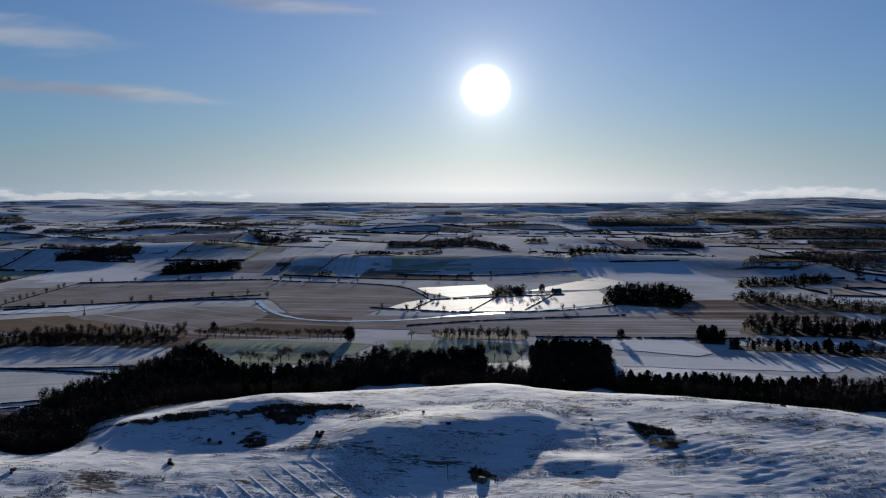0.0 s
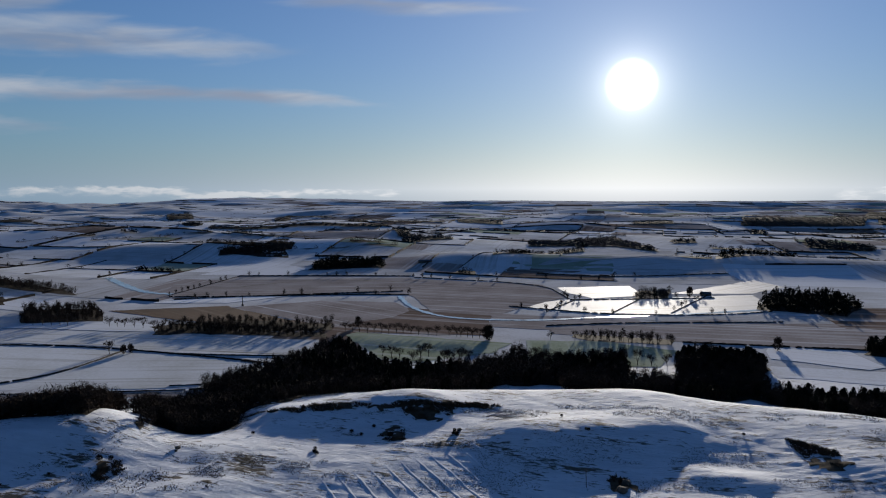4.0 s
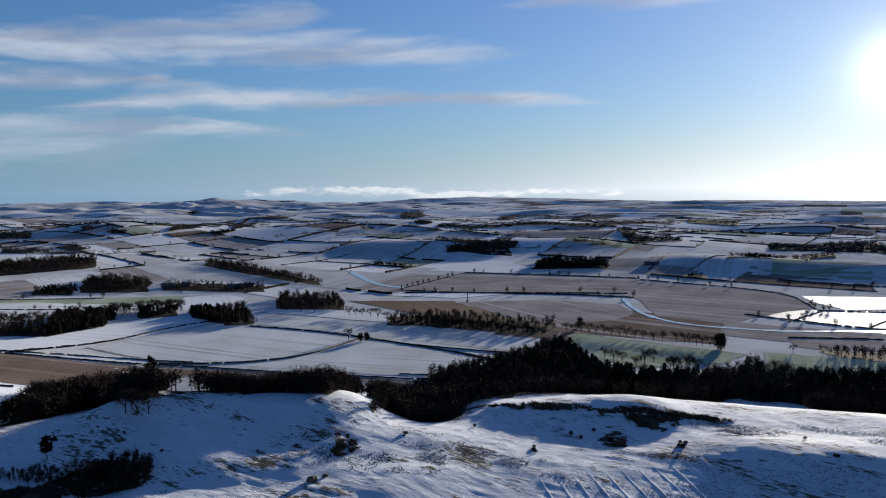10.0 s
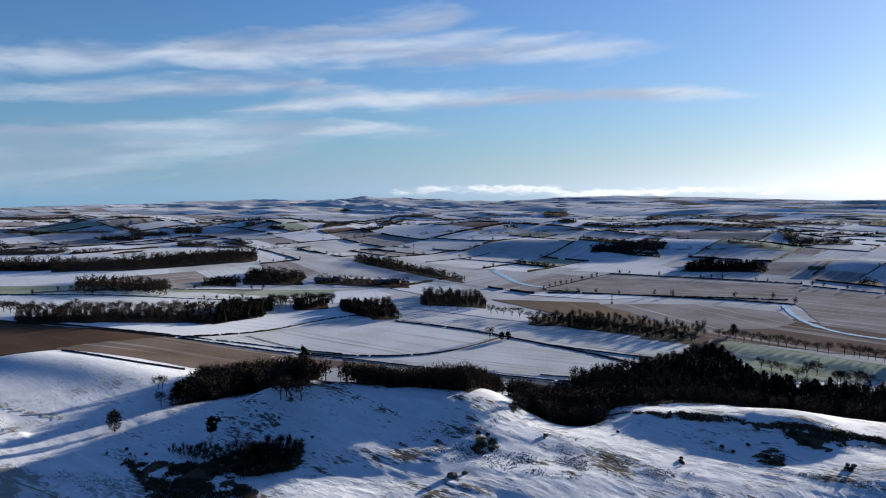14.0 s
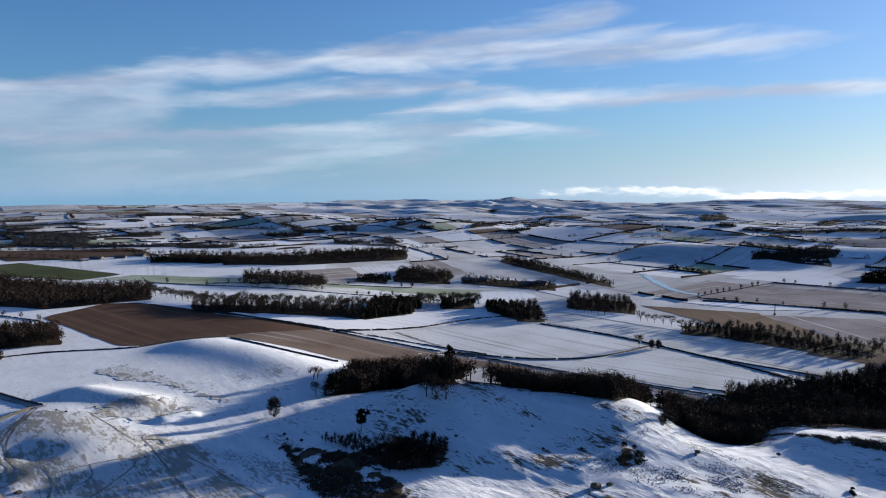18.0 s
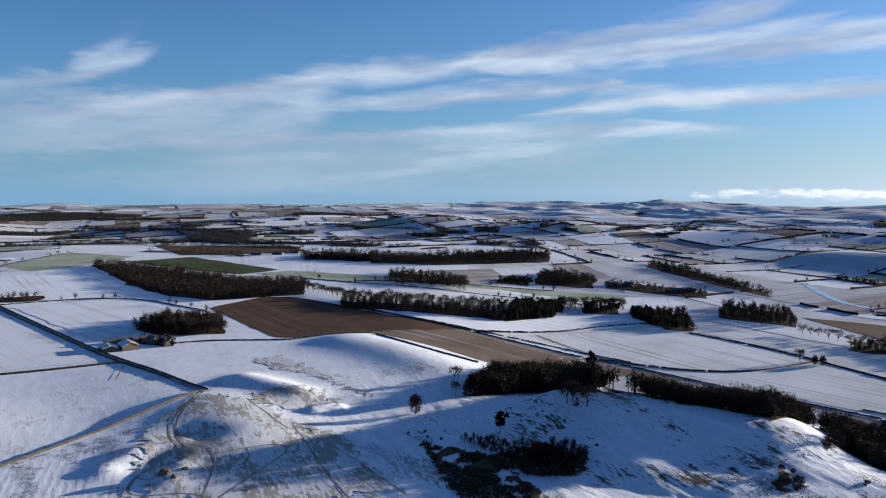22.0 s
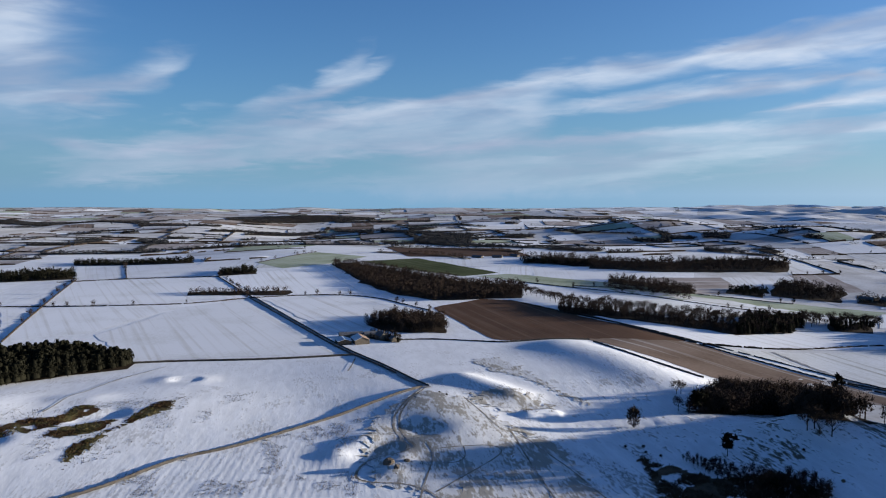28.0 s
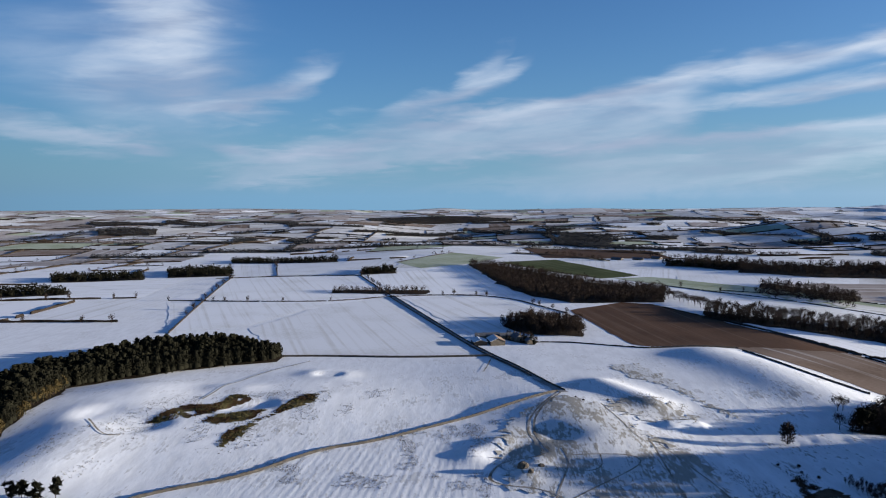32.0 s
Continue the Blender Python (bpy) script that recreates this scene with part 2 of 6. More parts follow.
SNOW = (0.80, 0.82, 0.85)
EARTH = (0.052, 0.026, 0.015)
def worn_snow(name, snow, grass, cover, grain, relief_depth=0.8):
    """Wind-packed snow with tufts of grass through it, rough where the "crust" attribute is high."""
    m = bpy.data.materials.new(name)
    m.use_nodes = True
    n, l = m.node_tree.nodes, m.node_tree.links
    b = n["Principled BSDF"]
    b.inputs["Roughness"].default_value = 0.8
    b.inputs["Specular IOR Level"].default_value = 0.04
    at = n.new("ShaderNodeTexCoord").outputs["Object"]
    swept = n.new("ShaderNodeMapping")
    swept.inputs["Rotation"].default_value = (0, 0, 0.25)
    swept.inputs["Scale"].default_value = (0.30, 1.0, 1.0)
    l.new(at, swept.inputs["Vector"])

    def grainy(scale, detail, rough=0.6, vec=None):
        t = n.new("ShaderNodeTexNoise")
        l.new(vec or at, t.inputs["Vector"])
        t.inputs["Scale"].default_value, t.inputs["Detail"].default_value, t.inputs["Roughness"].default_value = scale, detail, rough
        return t.outputs["Fac"]

    def mth(op, *a, clamp=False):
        q = n.new("ShaderNodeMath")
        q.operation, q.use_clamp = op, clamp
        for i, x in enumerate(a):
            if isinstance(x, bpy.types.NodeSocket):
                l.new(x, q.inputs[i])
            else:
                q.inputs[i].default_value = x
        return q.outputs[0]

    def step(x, lo, hi):
        q = n.new("ShaderNodeMapRange")
        q.interpolation_type = "SMOOTHSTEP"
        l.new(x, q.inputs[0])
        q.inputs[1].default_value, q.inputs[2].default_value = lo, hi
        return q.outputs[0]

    crust = n.new("ShaderNodeAttribute")
    crust.attribute_name = "crust"
    rough_ = crust.outputs["Fac"]
    broad = grainy(0.03, 4)
    mid = grainy(0.16, 5, 0.6, swept.outputs[0])
    fine = grainy(grain, 5, 0.65, swept.outputs[0])
    lie = mth("ADD", mth("MULTIPLY", broad, 0.5), mth("ADD", mth("MULTIPLY", mid, 0.45), mth("MULTIPLY", fine, 0.55)))
    tuft = mth("MULTIPLY", step(lie, cover, cover + 0.09), mth("ADD", mth("MULTIPLY", rough_, 0.85), 0.10), clamp=True)
    dust = n.new("ShaderNodeMix")
    dust.data_type = "RGBA"
    l.new(step(mid, 0.3, 0.65), dust.inputs[0])
    dust.inputs[6].default_value = (snow[0] * 0.86, snow[1] * 0.86, snow[2] * 0.86, 1)
    dust.inputs[7].default_value = (*snow, 1)
    straw = n.new("ShaderNodeMix")
    straw.data_type = "RGBA"
    l.new(grainy(0.35, 3), straw.inputs[0])
    straw.inputs[6].default_value = (*grass, 1)
    straw.inputs[7].default_value = (grass[0] * 1.9, grass[1] * 1.85, grass[2] * 1.6, 1)
    mx = n.new("ShaderNodeMix")
    mx.data_type = "RGBA"
    l.new(tuft, mx.inputs[0])
    l.new(dust.outputs[2], mx.inputs[6])
    l.new(straw.outputs[2], mx.inputs[7])
    l.new(mx.outputs[2], b.inputs["Base Color"])
    relief = mth("ADD", mth("MULTIPLY", mid, 1.3), mth("ADD", mth("MULTIPLY", fine, 0.8), mth("MULTIPLY", grainy(2.4, 3, 0.6, swept.outputs[0]), 0.25)))
    bm_ = n.new("ShaderNodeBump")
    bm_.inputs["Distance"].default_value = relief_depth
    l.new(mth("MULTIPLY", rough_, 0.6), bm_.inputs["Strength"])
    l.new(relief, bm_.inputs["Height"])
    l.new(bm_.outputs[0], b.inputs["Normal"])
    return m


M_SNOW = worn_snow("hill_snow", SNOW, (0.075, 0.060, 0.040), 0.785, 0.75)
M_FIELD = [
    field_material("snowy_pasture", [(0.25, (0.62, 0.63, 0.62)), (0.5, SNOW)], (0.42, 0.40, 0.35), 5.0, 0.35),
    field_material("snowy_winter_crop", [(0.25, (0.50, 0.50, 0.46)), (0.6, (0.74, 0.76, 0.78))], (0.34, 0.33, 0.29), 6.0, 0.8),
    field_material("thin_snow_stubble", [(0.25, (0.20, 0.165, 0.145)), (0.6, (0.39, 0.355, 0.34))], (0.62, 0.62, 0.63), 7.0, 0.9),
    field_material("ploughed_earth", [(0.3, EARTH), (0.65, (0.100, 0.053, 0.031))], (0.15, 0.10, 0.07), 5.0, 0.5, rough=0.9, spec=0.1),
    field_material("frosted_grass", [(0.25, (0.20, 0.24, 0.13)), (0.6, (0.42, 0.46, 0.36))], (0.55, 0.58, 0.54), 7.0, 0.5),
    field_material("snow_free_grass", [(0.25, (0.045, 0.055, 0.028)), (0.6, (0.09, 0.105, 0.055))], (0.22, 0.22, 0.17), 8.0, 0.3),
    field_material("icy_flooded_meadow", [(0.25, (0.36, 0.37, 0.38)), (0.6, (0.62, 0.63, 0.65))], (0.26, 0.25, 0.23), 9.0, 0.9, rough=0.7, spec=0.04),
]
M_FIELD.append(field_material("thin_snow_pasture", [(0.25, (0.36, 0.35, 0.33)), (0.6, (0.62, 0.63, 0.65))], (0.30, 0.28, 0.24), 6.0, 0.7))
M_FIELD.append(field_material("half_snowy_pasture", [(0.25, (0.50, 0.50, 0.48)), (0.6, (0.74, 0.76, 0.79))], (0.40, 0.38, 0.34), 6.0, 0.6))
M_FIELD.append(field_material("streaked_plough", [(0.3, (0.13, 0.095, 0.073)), (0.65, (0.23, 0.18, 0.15))], (0.50, 0.48, 0.47), 9.0, 0.75, rough=0.9))
M_PATCHY = material("patchy_snow", [(0.25, (0.38, 0.37, 0.35)), (0.6, (0.66, 0.67, 0.69))], 0.02, 0.85, 0.25, 0.35, spec=0.0)
M_HEDGE = material("hedge_twigs", [(0.3, (0.018, 0.014, 0.011)), (0.7, (0.055, 0.042, 0.032))], 0.5, 0.9, 0.5, 3.0, spec=0.02)
M_GORSE = material("brown_scrub", [(0.3, (0.040, 0.029, 0.021)), (0.7, (0.13, 0.095, 0.062))], 0.3, 0.9, 0.5, 1.5, spec=0.05)
M_BARE = material("bare_twigs", [(0.3, (0.020, 0.015, 0.012)), (0.7, (0.058, 0.042, 0.033))], 0.15, 0.9, 0.3, 2.0, spec=0.02)
M_PINE = material("pine_needles", [(0.3, (0.007, 0.007, 0.005)), (0.7, (0.020, 0.019, 0.012))], 0.15, 0.85, 0.3, 2.0, spec=0.02)
# twigs of far woods: distance haze put into the colour, paler and bluer
M_HAZED = material("hazed_twigs", [(0.3, (0.026, 0.027, 0.030)), (0.7, (0.060, 0.062, 0.067))], 0.02, 0.9, 0.3, 0.3, spec=0.05)
M_LARCH = material("yellow_larch", [(0.3, (0.045, 0.033, 0.013)), (0.7, (0.10, 0.072, 0.028))], 0.15, 0.85, 0.3, 2.0, spec=0.1)
M_BARK = material("bark", [(0.3, (0.025, 0.019, 0.014)), (0.7, (0.07, 0.055, 0.042))], 0.8, 0.9, 0.4, 5.0, spec=0.1)
M_WALL = material("dry_stone", [(0.3, (0.035, 0.030, 0.026)), (0.7, (0.105, 0.092, 0.078))], 0.6, 0.9, 0.6, 3.0, spec=0.15)
M_ROCK = material("rock", [(0.3, (0.05, 0.042, 0.034)), (0.7, (0.17, 0.14, 0.11))], 0.5, 0.9, 0.6, 3.0, spec=0.15)
M_HEATHER = material("heather_and_grass", [(0.38, (0.022, 0.013, 0.008)), (0.47, (0.060, 0.034, 0.016)), (0.53, (0.055, 0.050, 0.020)), (0.62, (0.12, 0.095, 0.042))], 0.09, 0.9, 0.8, 0.7, spec=0.1)
M_TUSSOCK = material("dead_grass", [(0.3, (0.05, 0.038, 0.022)), (0.7, (0.16, 0.125, 0.075))], 0.1, 0.9, 0.3, 1.0, spec=0.05)
M_ROUGH = worn_snow("trampled_snow", (0.69, 0.70, 0.71), (0.125, 0.105, 0.070), 0.708, 0.6, 0.35)
M_TRACK = material("trodden_ground", [(0.3, (0.11, 0.09, 0.065)), (0.5, (0.24, 0.21, 0.17)), (0.7, (0.52, 0.52, 0.52))], 0.12, 0.9, 0.5, 1.2, spec=0.1)
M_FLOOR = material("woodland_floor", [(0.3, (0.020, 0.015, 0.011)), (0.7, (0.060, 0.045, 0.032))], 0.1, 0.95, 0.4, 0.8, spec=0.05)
M_ROAD = material("snowy_lane", [(0.3, (0.10, 0.095, 0.09)), (0.7, (0.42, 0.42, 0.43))], 0.1, 0.7, 0.3, 1.0)
M_RIVER = material("river_ice", [(0.3, (0.16, 0.24, 0.27)), (0.6, (0.45, 0.52, 0.55))], 0.03, 0.18, 0.1, 0.4, spec=0.6)
M_SLATE = material("slate_roof", [(0.3, (0.05, 0.055, 0.065)), (0.7, (0.14, 0.145, 0.16))], 0.6, 0.6, 0.3, 3.0)
M_SHEET = material("sheet_roof", [(0.3, (0.20, 0.13, 0.09)), (0.7, (0.36, 0.27, 0.20))], 0.3, 0.6, 0.3, 3.0)
M_SNOWROOF = material("snowy_roof", [(0.3, (0.45, 0.46, 0.48)), (0.7, SNOW)], 0.3, 0.6, 0.3, 2.0)
M_STONE = material("farm_stone", [(0.3, (0.09, 0.075, 0.058)), (0.7, (0.20, 0.165, 0.125))], 0.8, 0.85, 0.4, 3.0)
M_RENDER = material("pale_render", [(0.3, (0.50, 0.48, 0.44)), (0.7, (0.68, 0.66, 0.62))], 0.5, 0.8, 0.2, 3.0)
M_DARK = material("dark_opening", [(0.3, (0.012, 0.012, 0.014)), (0.7, (0.03, 0.03, 0.034))], 0.5, 0.4, 0.1, 3.0)
M_TIMBER = material("weathered_timber", [(0.3, (0.06, 0.045, 0.03)), (0.7, (0.15, 0.11, 0.08))], 1.0, 0.85, 0.3, 6.0)

# ---- the lie of the land ----
def smooth01(x, a, b):
    q = np.clip((x - a) / (b - a), 0, 1)
    return q * q * (3 - 2 * q)


def lattice(ix, iy, seed):
    q = np.sin(ix * 127.1 + iy * 311.7 + seed * 74.7) * 43758.5453
    return q - np.floor(q)


def value_noise(x, y, size, seed):
    gx, gy = x / size, y / size
    ix, iy = np.floor(gx), np.floor(gy)
    fx, fy = gx - ix, gy - iy
    fx, fy = fx * fx * (3 - 2 * fx), fy * fy * (3 - 2 * fy)
    a, b = lattice(ix, iy, seed), lattice(ix + 1, iy, seed)
    c, d = lattice(ix, iy + 1, seed), lattice(ix + 1, iy + 1, seed)
    return (a + (b - a) * fx) * (1 - fy) + (c + (d - c) * fx) * fy - 0.5


def ridge(x, y, ax, ay, bx, by, wide, high, sharp=2.0):
    """A rounded bank from a to b."""
    ex, ey = bx - ax, by - ay
    k = np.clip(((x - ax) * ex + (y - ay) * ey) / (ex * ex + ey * ey + 1e-9), 0, 1)
    d = np.hypot(x - ax - k * ex, y - ay - k * ey)
    return high * np.exp(-(d / wide) ** sharp)


BANKS = []


def bank(ax, ay, bx, by, wide, high, sharp=2.0):
    BANKS.append((ax, ay, bx, by, wide, high, sharp))


bank(-305, 254, -234, 305, 34, 14, 2.4)
bank(-324, 219, -310, 257, 36, 3, 2)
bank(-153, 357, -90, 382, 22, 5, 2)
bank(-199, 350, -231, 391, 24, -8, 2)
bank(-91, 388, 23, 418, 40, 5, 2.2)
bank(45, 393, 210, 376, 45, 4.5, 2)
bank(-113, 293, -23, 348, 30, 2.6, 2)
bank(-23, 342, 39, 360, 24, 5, 2)
bank(-257, 232, -169, 293, 28, 5, 2)
bank(50, 314, 69, 310, 9, 2.2, 2)
bank(-210, 176, -152, 235, 24, 4.2, 2)
bank(120, 326, 185, 298, 35, 3, 2)
bank(-243, 217, -143, 261, 18, 2.6, 2)
bank(-548, 209, -419, 248, 30, 5.5, 2.2)
bank(-502, 76, -500, 173, 70, 3, 2)
bank(-408, 78, -360, 80, 40, 5, 2)
bank(-462, 106, -421, 128, 13, 4, 2)
bank(-395, -133, -433, -89, 60, 4, 2)
bank(-418, -230, -445, -186, 40, 6, 2)
bank(-504, -82, -500, -65, 12, 1.5, 2)
bank(-459, -131, -457, -120, 14, 1.6, 2)
bank(-344, 21, -357, 33, 9, 2.5, 2)
bank(-327, -178, -386, -181, 30, 5, 2)
bank(-374, 57, -365, 64, 12, -2.2, 2)
bank(-344, 30, -348, 38, 10, -1.6, 2)
bank(-320, 43, -328, 49, 8, 1.8, 2)
bank(-384, 127, -386, 140, 6, 2.5, 3)
bank(-395, -179, -385, -154, 14, -3.0, 3)
bank(-419, -113, -423, -100, 9, -2.5, 3)
bank(-501, -75, -500, -69, 7, -1.6, 3)


# long low hills out on the plain
FAR_HILLS = [
    (-1554, 1259, -1124, 1666, 190, 40),
    (-921, 1662, -502, 1812, 105, 18),
    (-833, 1283, -470, 1446, 95, 16),
    (-197, 1244, 110, 1255, 85, 16),
    (277, 1301, 583, 1195, 105, 18),
    (-855, 2349, -87, 2498, 150, 20),
    (-2067, 1008, -1877, 1414, 140, 18),
]

# rig and furrow under the snow: middle, reach, direction along the rigs, spacing, height
FURROWS = [
    (156, 361, 80, 0.932, 0.361, 4.6, 0.11),
    (-322, -30, 62, 0.989, -0.146, 3.6, 0.035),
]


EYE = 120.0
SKYLINE_AZ = [-40, -31, -28, -25.5, -23.3, -21.5, -18, -13, -8, -3, 2, 7, 11.5, 15, 20, 26, 31, 35, 38, 41, 43.5, 45.5, 47.5, 50, 53, 56, 59, 62, 66, 71, 76, 82, 88, 95, 105, 116, 130]
SKYLINE_DIP = [0.58, 0.58, 0.40, 0.49, 0.55, 0.85, 0.80, 0.90, 0.87, 0.92, 0.87, 0.82, 0.89, 0.79, 0.64, 0.53, 0.64, 0.93, 0.79, 0.68, 0.55, 0.47, 0.63, 0.71, 0.60, 0.68, 0.73, 0.97, 0.98, 1.14, 1.13, 1.15, 1.15, 1.14, 0.88, 0.88, 0.88]


def spread(r):
    """True distance of what is drawn r metres off."""
    return r + 3.226e-4 * np.maximum(r - 1800.0, 0) ** 2


def drawn(rt):
    """The other way: how far off a thing at true distance rt is drawn."""
    return np.where(rt < 1800, rt, 1800 + (np.sqrt(1 + 4 * 3.226e-4 * np.maximum(rt - 1800.0, 0)) - 1) / (2 * 3.226e-4))


def height(x, y):
    x, y = np.asarray(x, float), np.asarray(y, float)
    r = np.hypot(x, y)
    z = np.zeros_like(r)
    near = 1 - smooth01(r, 400, 540)
    hilly = np.size(r) == 0 or float(np.min(r)) < 1000
    for b in BANKS if hilly else ():
        z = z + ridge(x, y, *b)
    rough_hill = 1 - 0.86 * smooth01(np.degrees(np.arctan2(-x, y)), 58, 80)
    if hilly:
        z = z + near * rough_hill * (value_noise(x, y, 70, 1) * 1.8 + value_noise(x, y, 28, 2) * 1.0 + value_noise(x, y, 9, 3) * 0.42 + value_noise(x * 0.5, y, 3.2, 4) * 0.34)
    for cx, cy, size, wx, wy, wave, amp in FURROWS if hilly else ():
        soft = np.exp(-(((x - cx) ** 2 + (y - cy) ** 2) / size ** 2) ** 2)
        z = z + amp * soft * np.sin((wx * (y - cy) - wy * (x - cx)) * 6.2832 / wave + 0.7 * value_noise(x, y, 40, 9))
    # behind the brow of the hill the ground falls to the valley
    z = z - 11.0 * smooth01(r, 415, 485) * (1 - smooth01(np.degrees(np.arctan2(-x, y)), 50, 66))
    # the plain beyond: distances drawn in towards the horizon, and the land rising with them
    rt = spread(r)
    k = np.where(r < 1800, 1.0, r / np.maximum(rt, 1.0))
    fx, fy = x / k, y / k
    az = np.degrees(np.arctan2(-x, y))
    crest = smooth01(r, 4150, 4760)
    west = 1 - 0.8 * smooth01(az, 62, 84)
    z = z + EYE * (1 - k)
    swell = value_noise(fx, fy, 900, 5) * 30 + value_noise(fx, fy, 360, 6) * 32
    roll = value_noise(fx, fy, 980, 15) * 34 + value_noise(fx, fy, 430, 16) * 15
    z = z + k * (1 - 0.92 * crest) * (smooth01(r, 900, 1800) * swell + smooth01(r, 1500, 2500) * west * roll * (1 - 0.5 * smooth01(r, 2600, 3600)))
    for h in FAR_HILLS if not hilly or float(np.max(r)) > 1000 else ():
        z = z + ridge(x, y, *h)
    # the skyline: a long plateau, a massif of rounded snowy hills, low moors
    top = EYE - 4760 * np.tan(np.radians(np.interp(az, SKYLINE_AZ, SKYLINE_DIP)))
    z = z + crest * (top - EYE * (1 - k) + value_noise(fx, fy, 2100, 17) * 5)
    massif = np.exp(-((az - 47) / 13.0) ** 2) * smooth01(r, 3250, 3900)
    z = z + massif * (1 - 0.45 * crest) * (80 * (0.5 - np.abs(value_noise(fx, fy, 760, 8))) + 64 * (0.5 - np.abs(value_noise(fx, fy, 330, 18))) + value_noise(fx, fy, 150, 19) * 16 - 50)
    return z


def ground_z(x, y):
    return float(height(x, y))


def lift(r):
    """How far flat patches lie above the sheet."""
    return 0.03 + np.asarray(r) * 0.00012


def mesh_of(name, verts, faces, mat, smooth=False, uv=None, slots=None):
    """A mesh from arrays of vertices and of triangles or quads."""
    me = bpy.data.meshes.new(name)
    verts, faces = np.asarray(verts, np.float32), np.asarray(faces, np.int32)
    k = faces.shape[1]
    me.vertices.add(len(verts))
    me.vertices.foreach_set("co", verts.ravel())
    me.loops.add(faces.size)
    me.loops.foreach_set("vertex_index", faces.ravel())
    me.polygons.add(len(faces))
    me.polygons.foreach_set("loop_start", np.arange(0, faces.size, k, dtype=np.int32))
    me.polygons.foreach_set("loop_total", np.full(len(faces), k, np.int32))
    if smooth:
        me.polygons.foreach_set("use_smooth", np.ones(len(faces), bool))
    if uv is not None:
        layer = me.uv_layers.new(name="UVMap")
        layer.data.foreach_set("uv", np.asarray(uv, np.float32)[faces.ravel()].ravel())
    for one in (mat if isinstance(mat, list) else [mat]):
        me.materials.append(one)
    if slots is not None:
        me.polygons.foreach_set("material_index", np.asarray(slots, np.int32))
    me.update(calc_edges=True)
    return me


def inside(px_, py_, poly):
    """Which points lie in the polygon."""
    hit = np.zeros(np.shape(px_), bool)
    for (x0, y0), (x1, y1) in zip(poly, poly[1:] + poly[:1]):
        cross = (y0 > py_) != (y1 > py_)
        with np.errstate(divide="ignore", invalid="ignore"):
            hit ^= cross & (px_ < (x1 - x0) * (py_ - y0) / (y1 - y0 + 1e-12) + x0)
    return hit


# the sheet: finer where the camera looks, to the horizon all round
angles = np.radians(np.concatenate([np.arange(-38, 128, 0.15), np.arange(128, 322, 2.0)]))
depression = np.radians(np.concatenate([np.linspace(60, 28, 14), np.linspace(27, 12, 190), np.linspace(11.9, 3.2, 125), np.linspace(3.16, 0.86, 96)]))
radii = drawn(120.0 / np.tan(depression))
ga, gr = np.meshgrid(angles, radii)
gx, gy = -gr * np.sin(ga), gr * np.cos(ga)
gv = np.stack([gx, gy, height(gx, gy)], -1).reshape(-1, 3)
rows_n, cols_n = ga.shape
i0 = (np.arange(rows_n - 1)[:, None] * cols_n + np.arange(cols_n)[None, :]).ravel()
i1 = (np.arange(rows_n - 1)[:, None] * cols_n + (np.arange(cols_n)[None, :] + 1) % cols_n).ravel()
quads = np.stack([i0, i0 + cols_n, i1 + cols_n, i1], -1)
hub = len(gv)
gv = np.vstack([gv, [[0, 0, ground_z(0.0, 0.0)]]])
mid_r, mid_az = np.hypot(gv[quads[:, 0], 0], gv[quads[:, 0], 1]), np.degrees(np.arctan2(-gv[quads[:, 0], 0], gv[quads[:, 0], 1]))
sheet = mesh_of("ground", gv, quads, [M_SNOW, M_PATCHY], True, slots=((mid_r > 560) & (mid_az < 60)) | ((mid_r > 1500) & (mid_r < 3900 - 480 * np.exp(-((mid_az - 46) / 15) ** 4) + 120 * value_noise(gv[quads[:, 0], 0], gv[quads[:, 0], 1], 160, 51))))
crusted = sheet.attributes.new("crust", "FLOAT", "POINT")
gaz = np.degrees(np.arctan2(-gv[:, 0], gv[:, 1]))
crusted.data.foreach_set("value", (0.10 + 0.16 * (1 - smooth01(np.hypot(gv[:, 0], gv[:, 1]), 430, 600)) + 0.74 * (1 - smooth01(gaz, 54, 74)) * (1 - smooth01(np.hypot(gv[:, 0], gv[:, 1]), 430, 600))).astype(np.float32))
cap_bm = bmesh.new()
cap_bm.from_mesh(sheet)
cap_bm.verts.ensure_lookup_table()
for k in range(cols_n):
    f = cap_bm.faces.new((cap_bm.verts[hub], cap_bm.verts[k], cap_bm.verts[(k + 1) % cols_n]))
    f.smooth = True
cap_bm.to_mesh(sheet)
cap_bm.free()
ground = tagged(new("ground", sheet), "rolling snow-covered farmland and rough hill", "ground", kind="structure")


# ---- builders ----
from mathutils.geometry import delaunay_2d_cdt

rng = np.random.default_rng(7)
laid = [0]


def part(name, me, parent, label=""):
    ob = new(name, me)
    ob.parent = parent
    if label:
        ob["label"] = label
    return ob


def dense(points, step, closed):
    """The outline with extra corners no further apart than step."""
    out = []
    ring = points + points[:1] if closed else points
    for (x0, y0), (x1, y1) in zip(ring, ring[1:]):
        k = max(1, int(math.hypot(x1 - x0, y1 - y0) / step))
        out += [(x0 + (x1 - x0) * i / k, y0 + (y1 - y0) * i / k) for i in range(k)]
    return out if closed else out + [points[-1]]


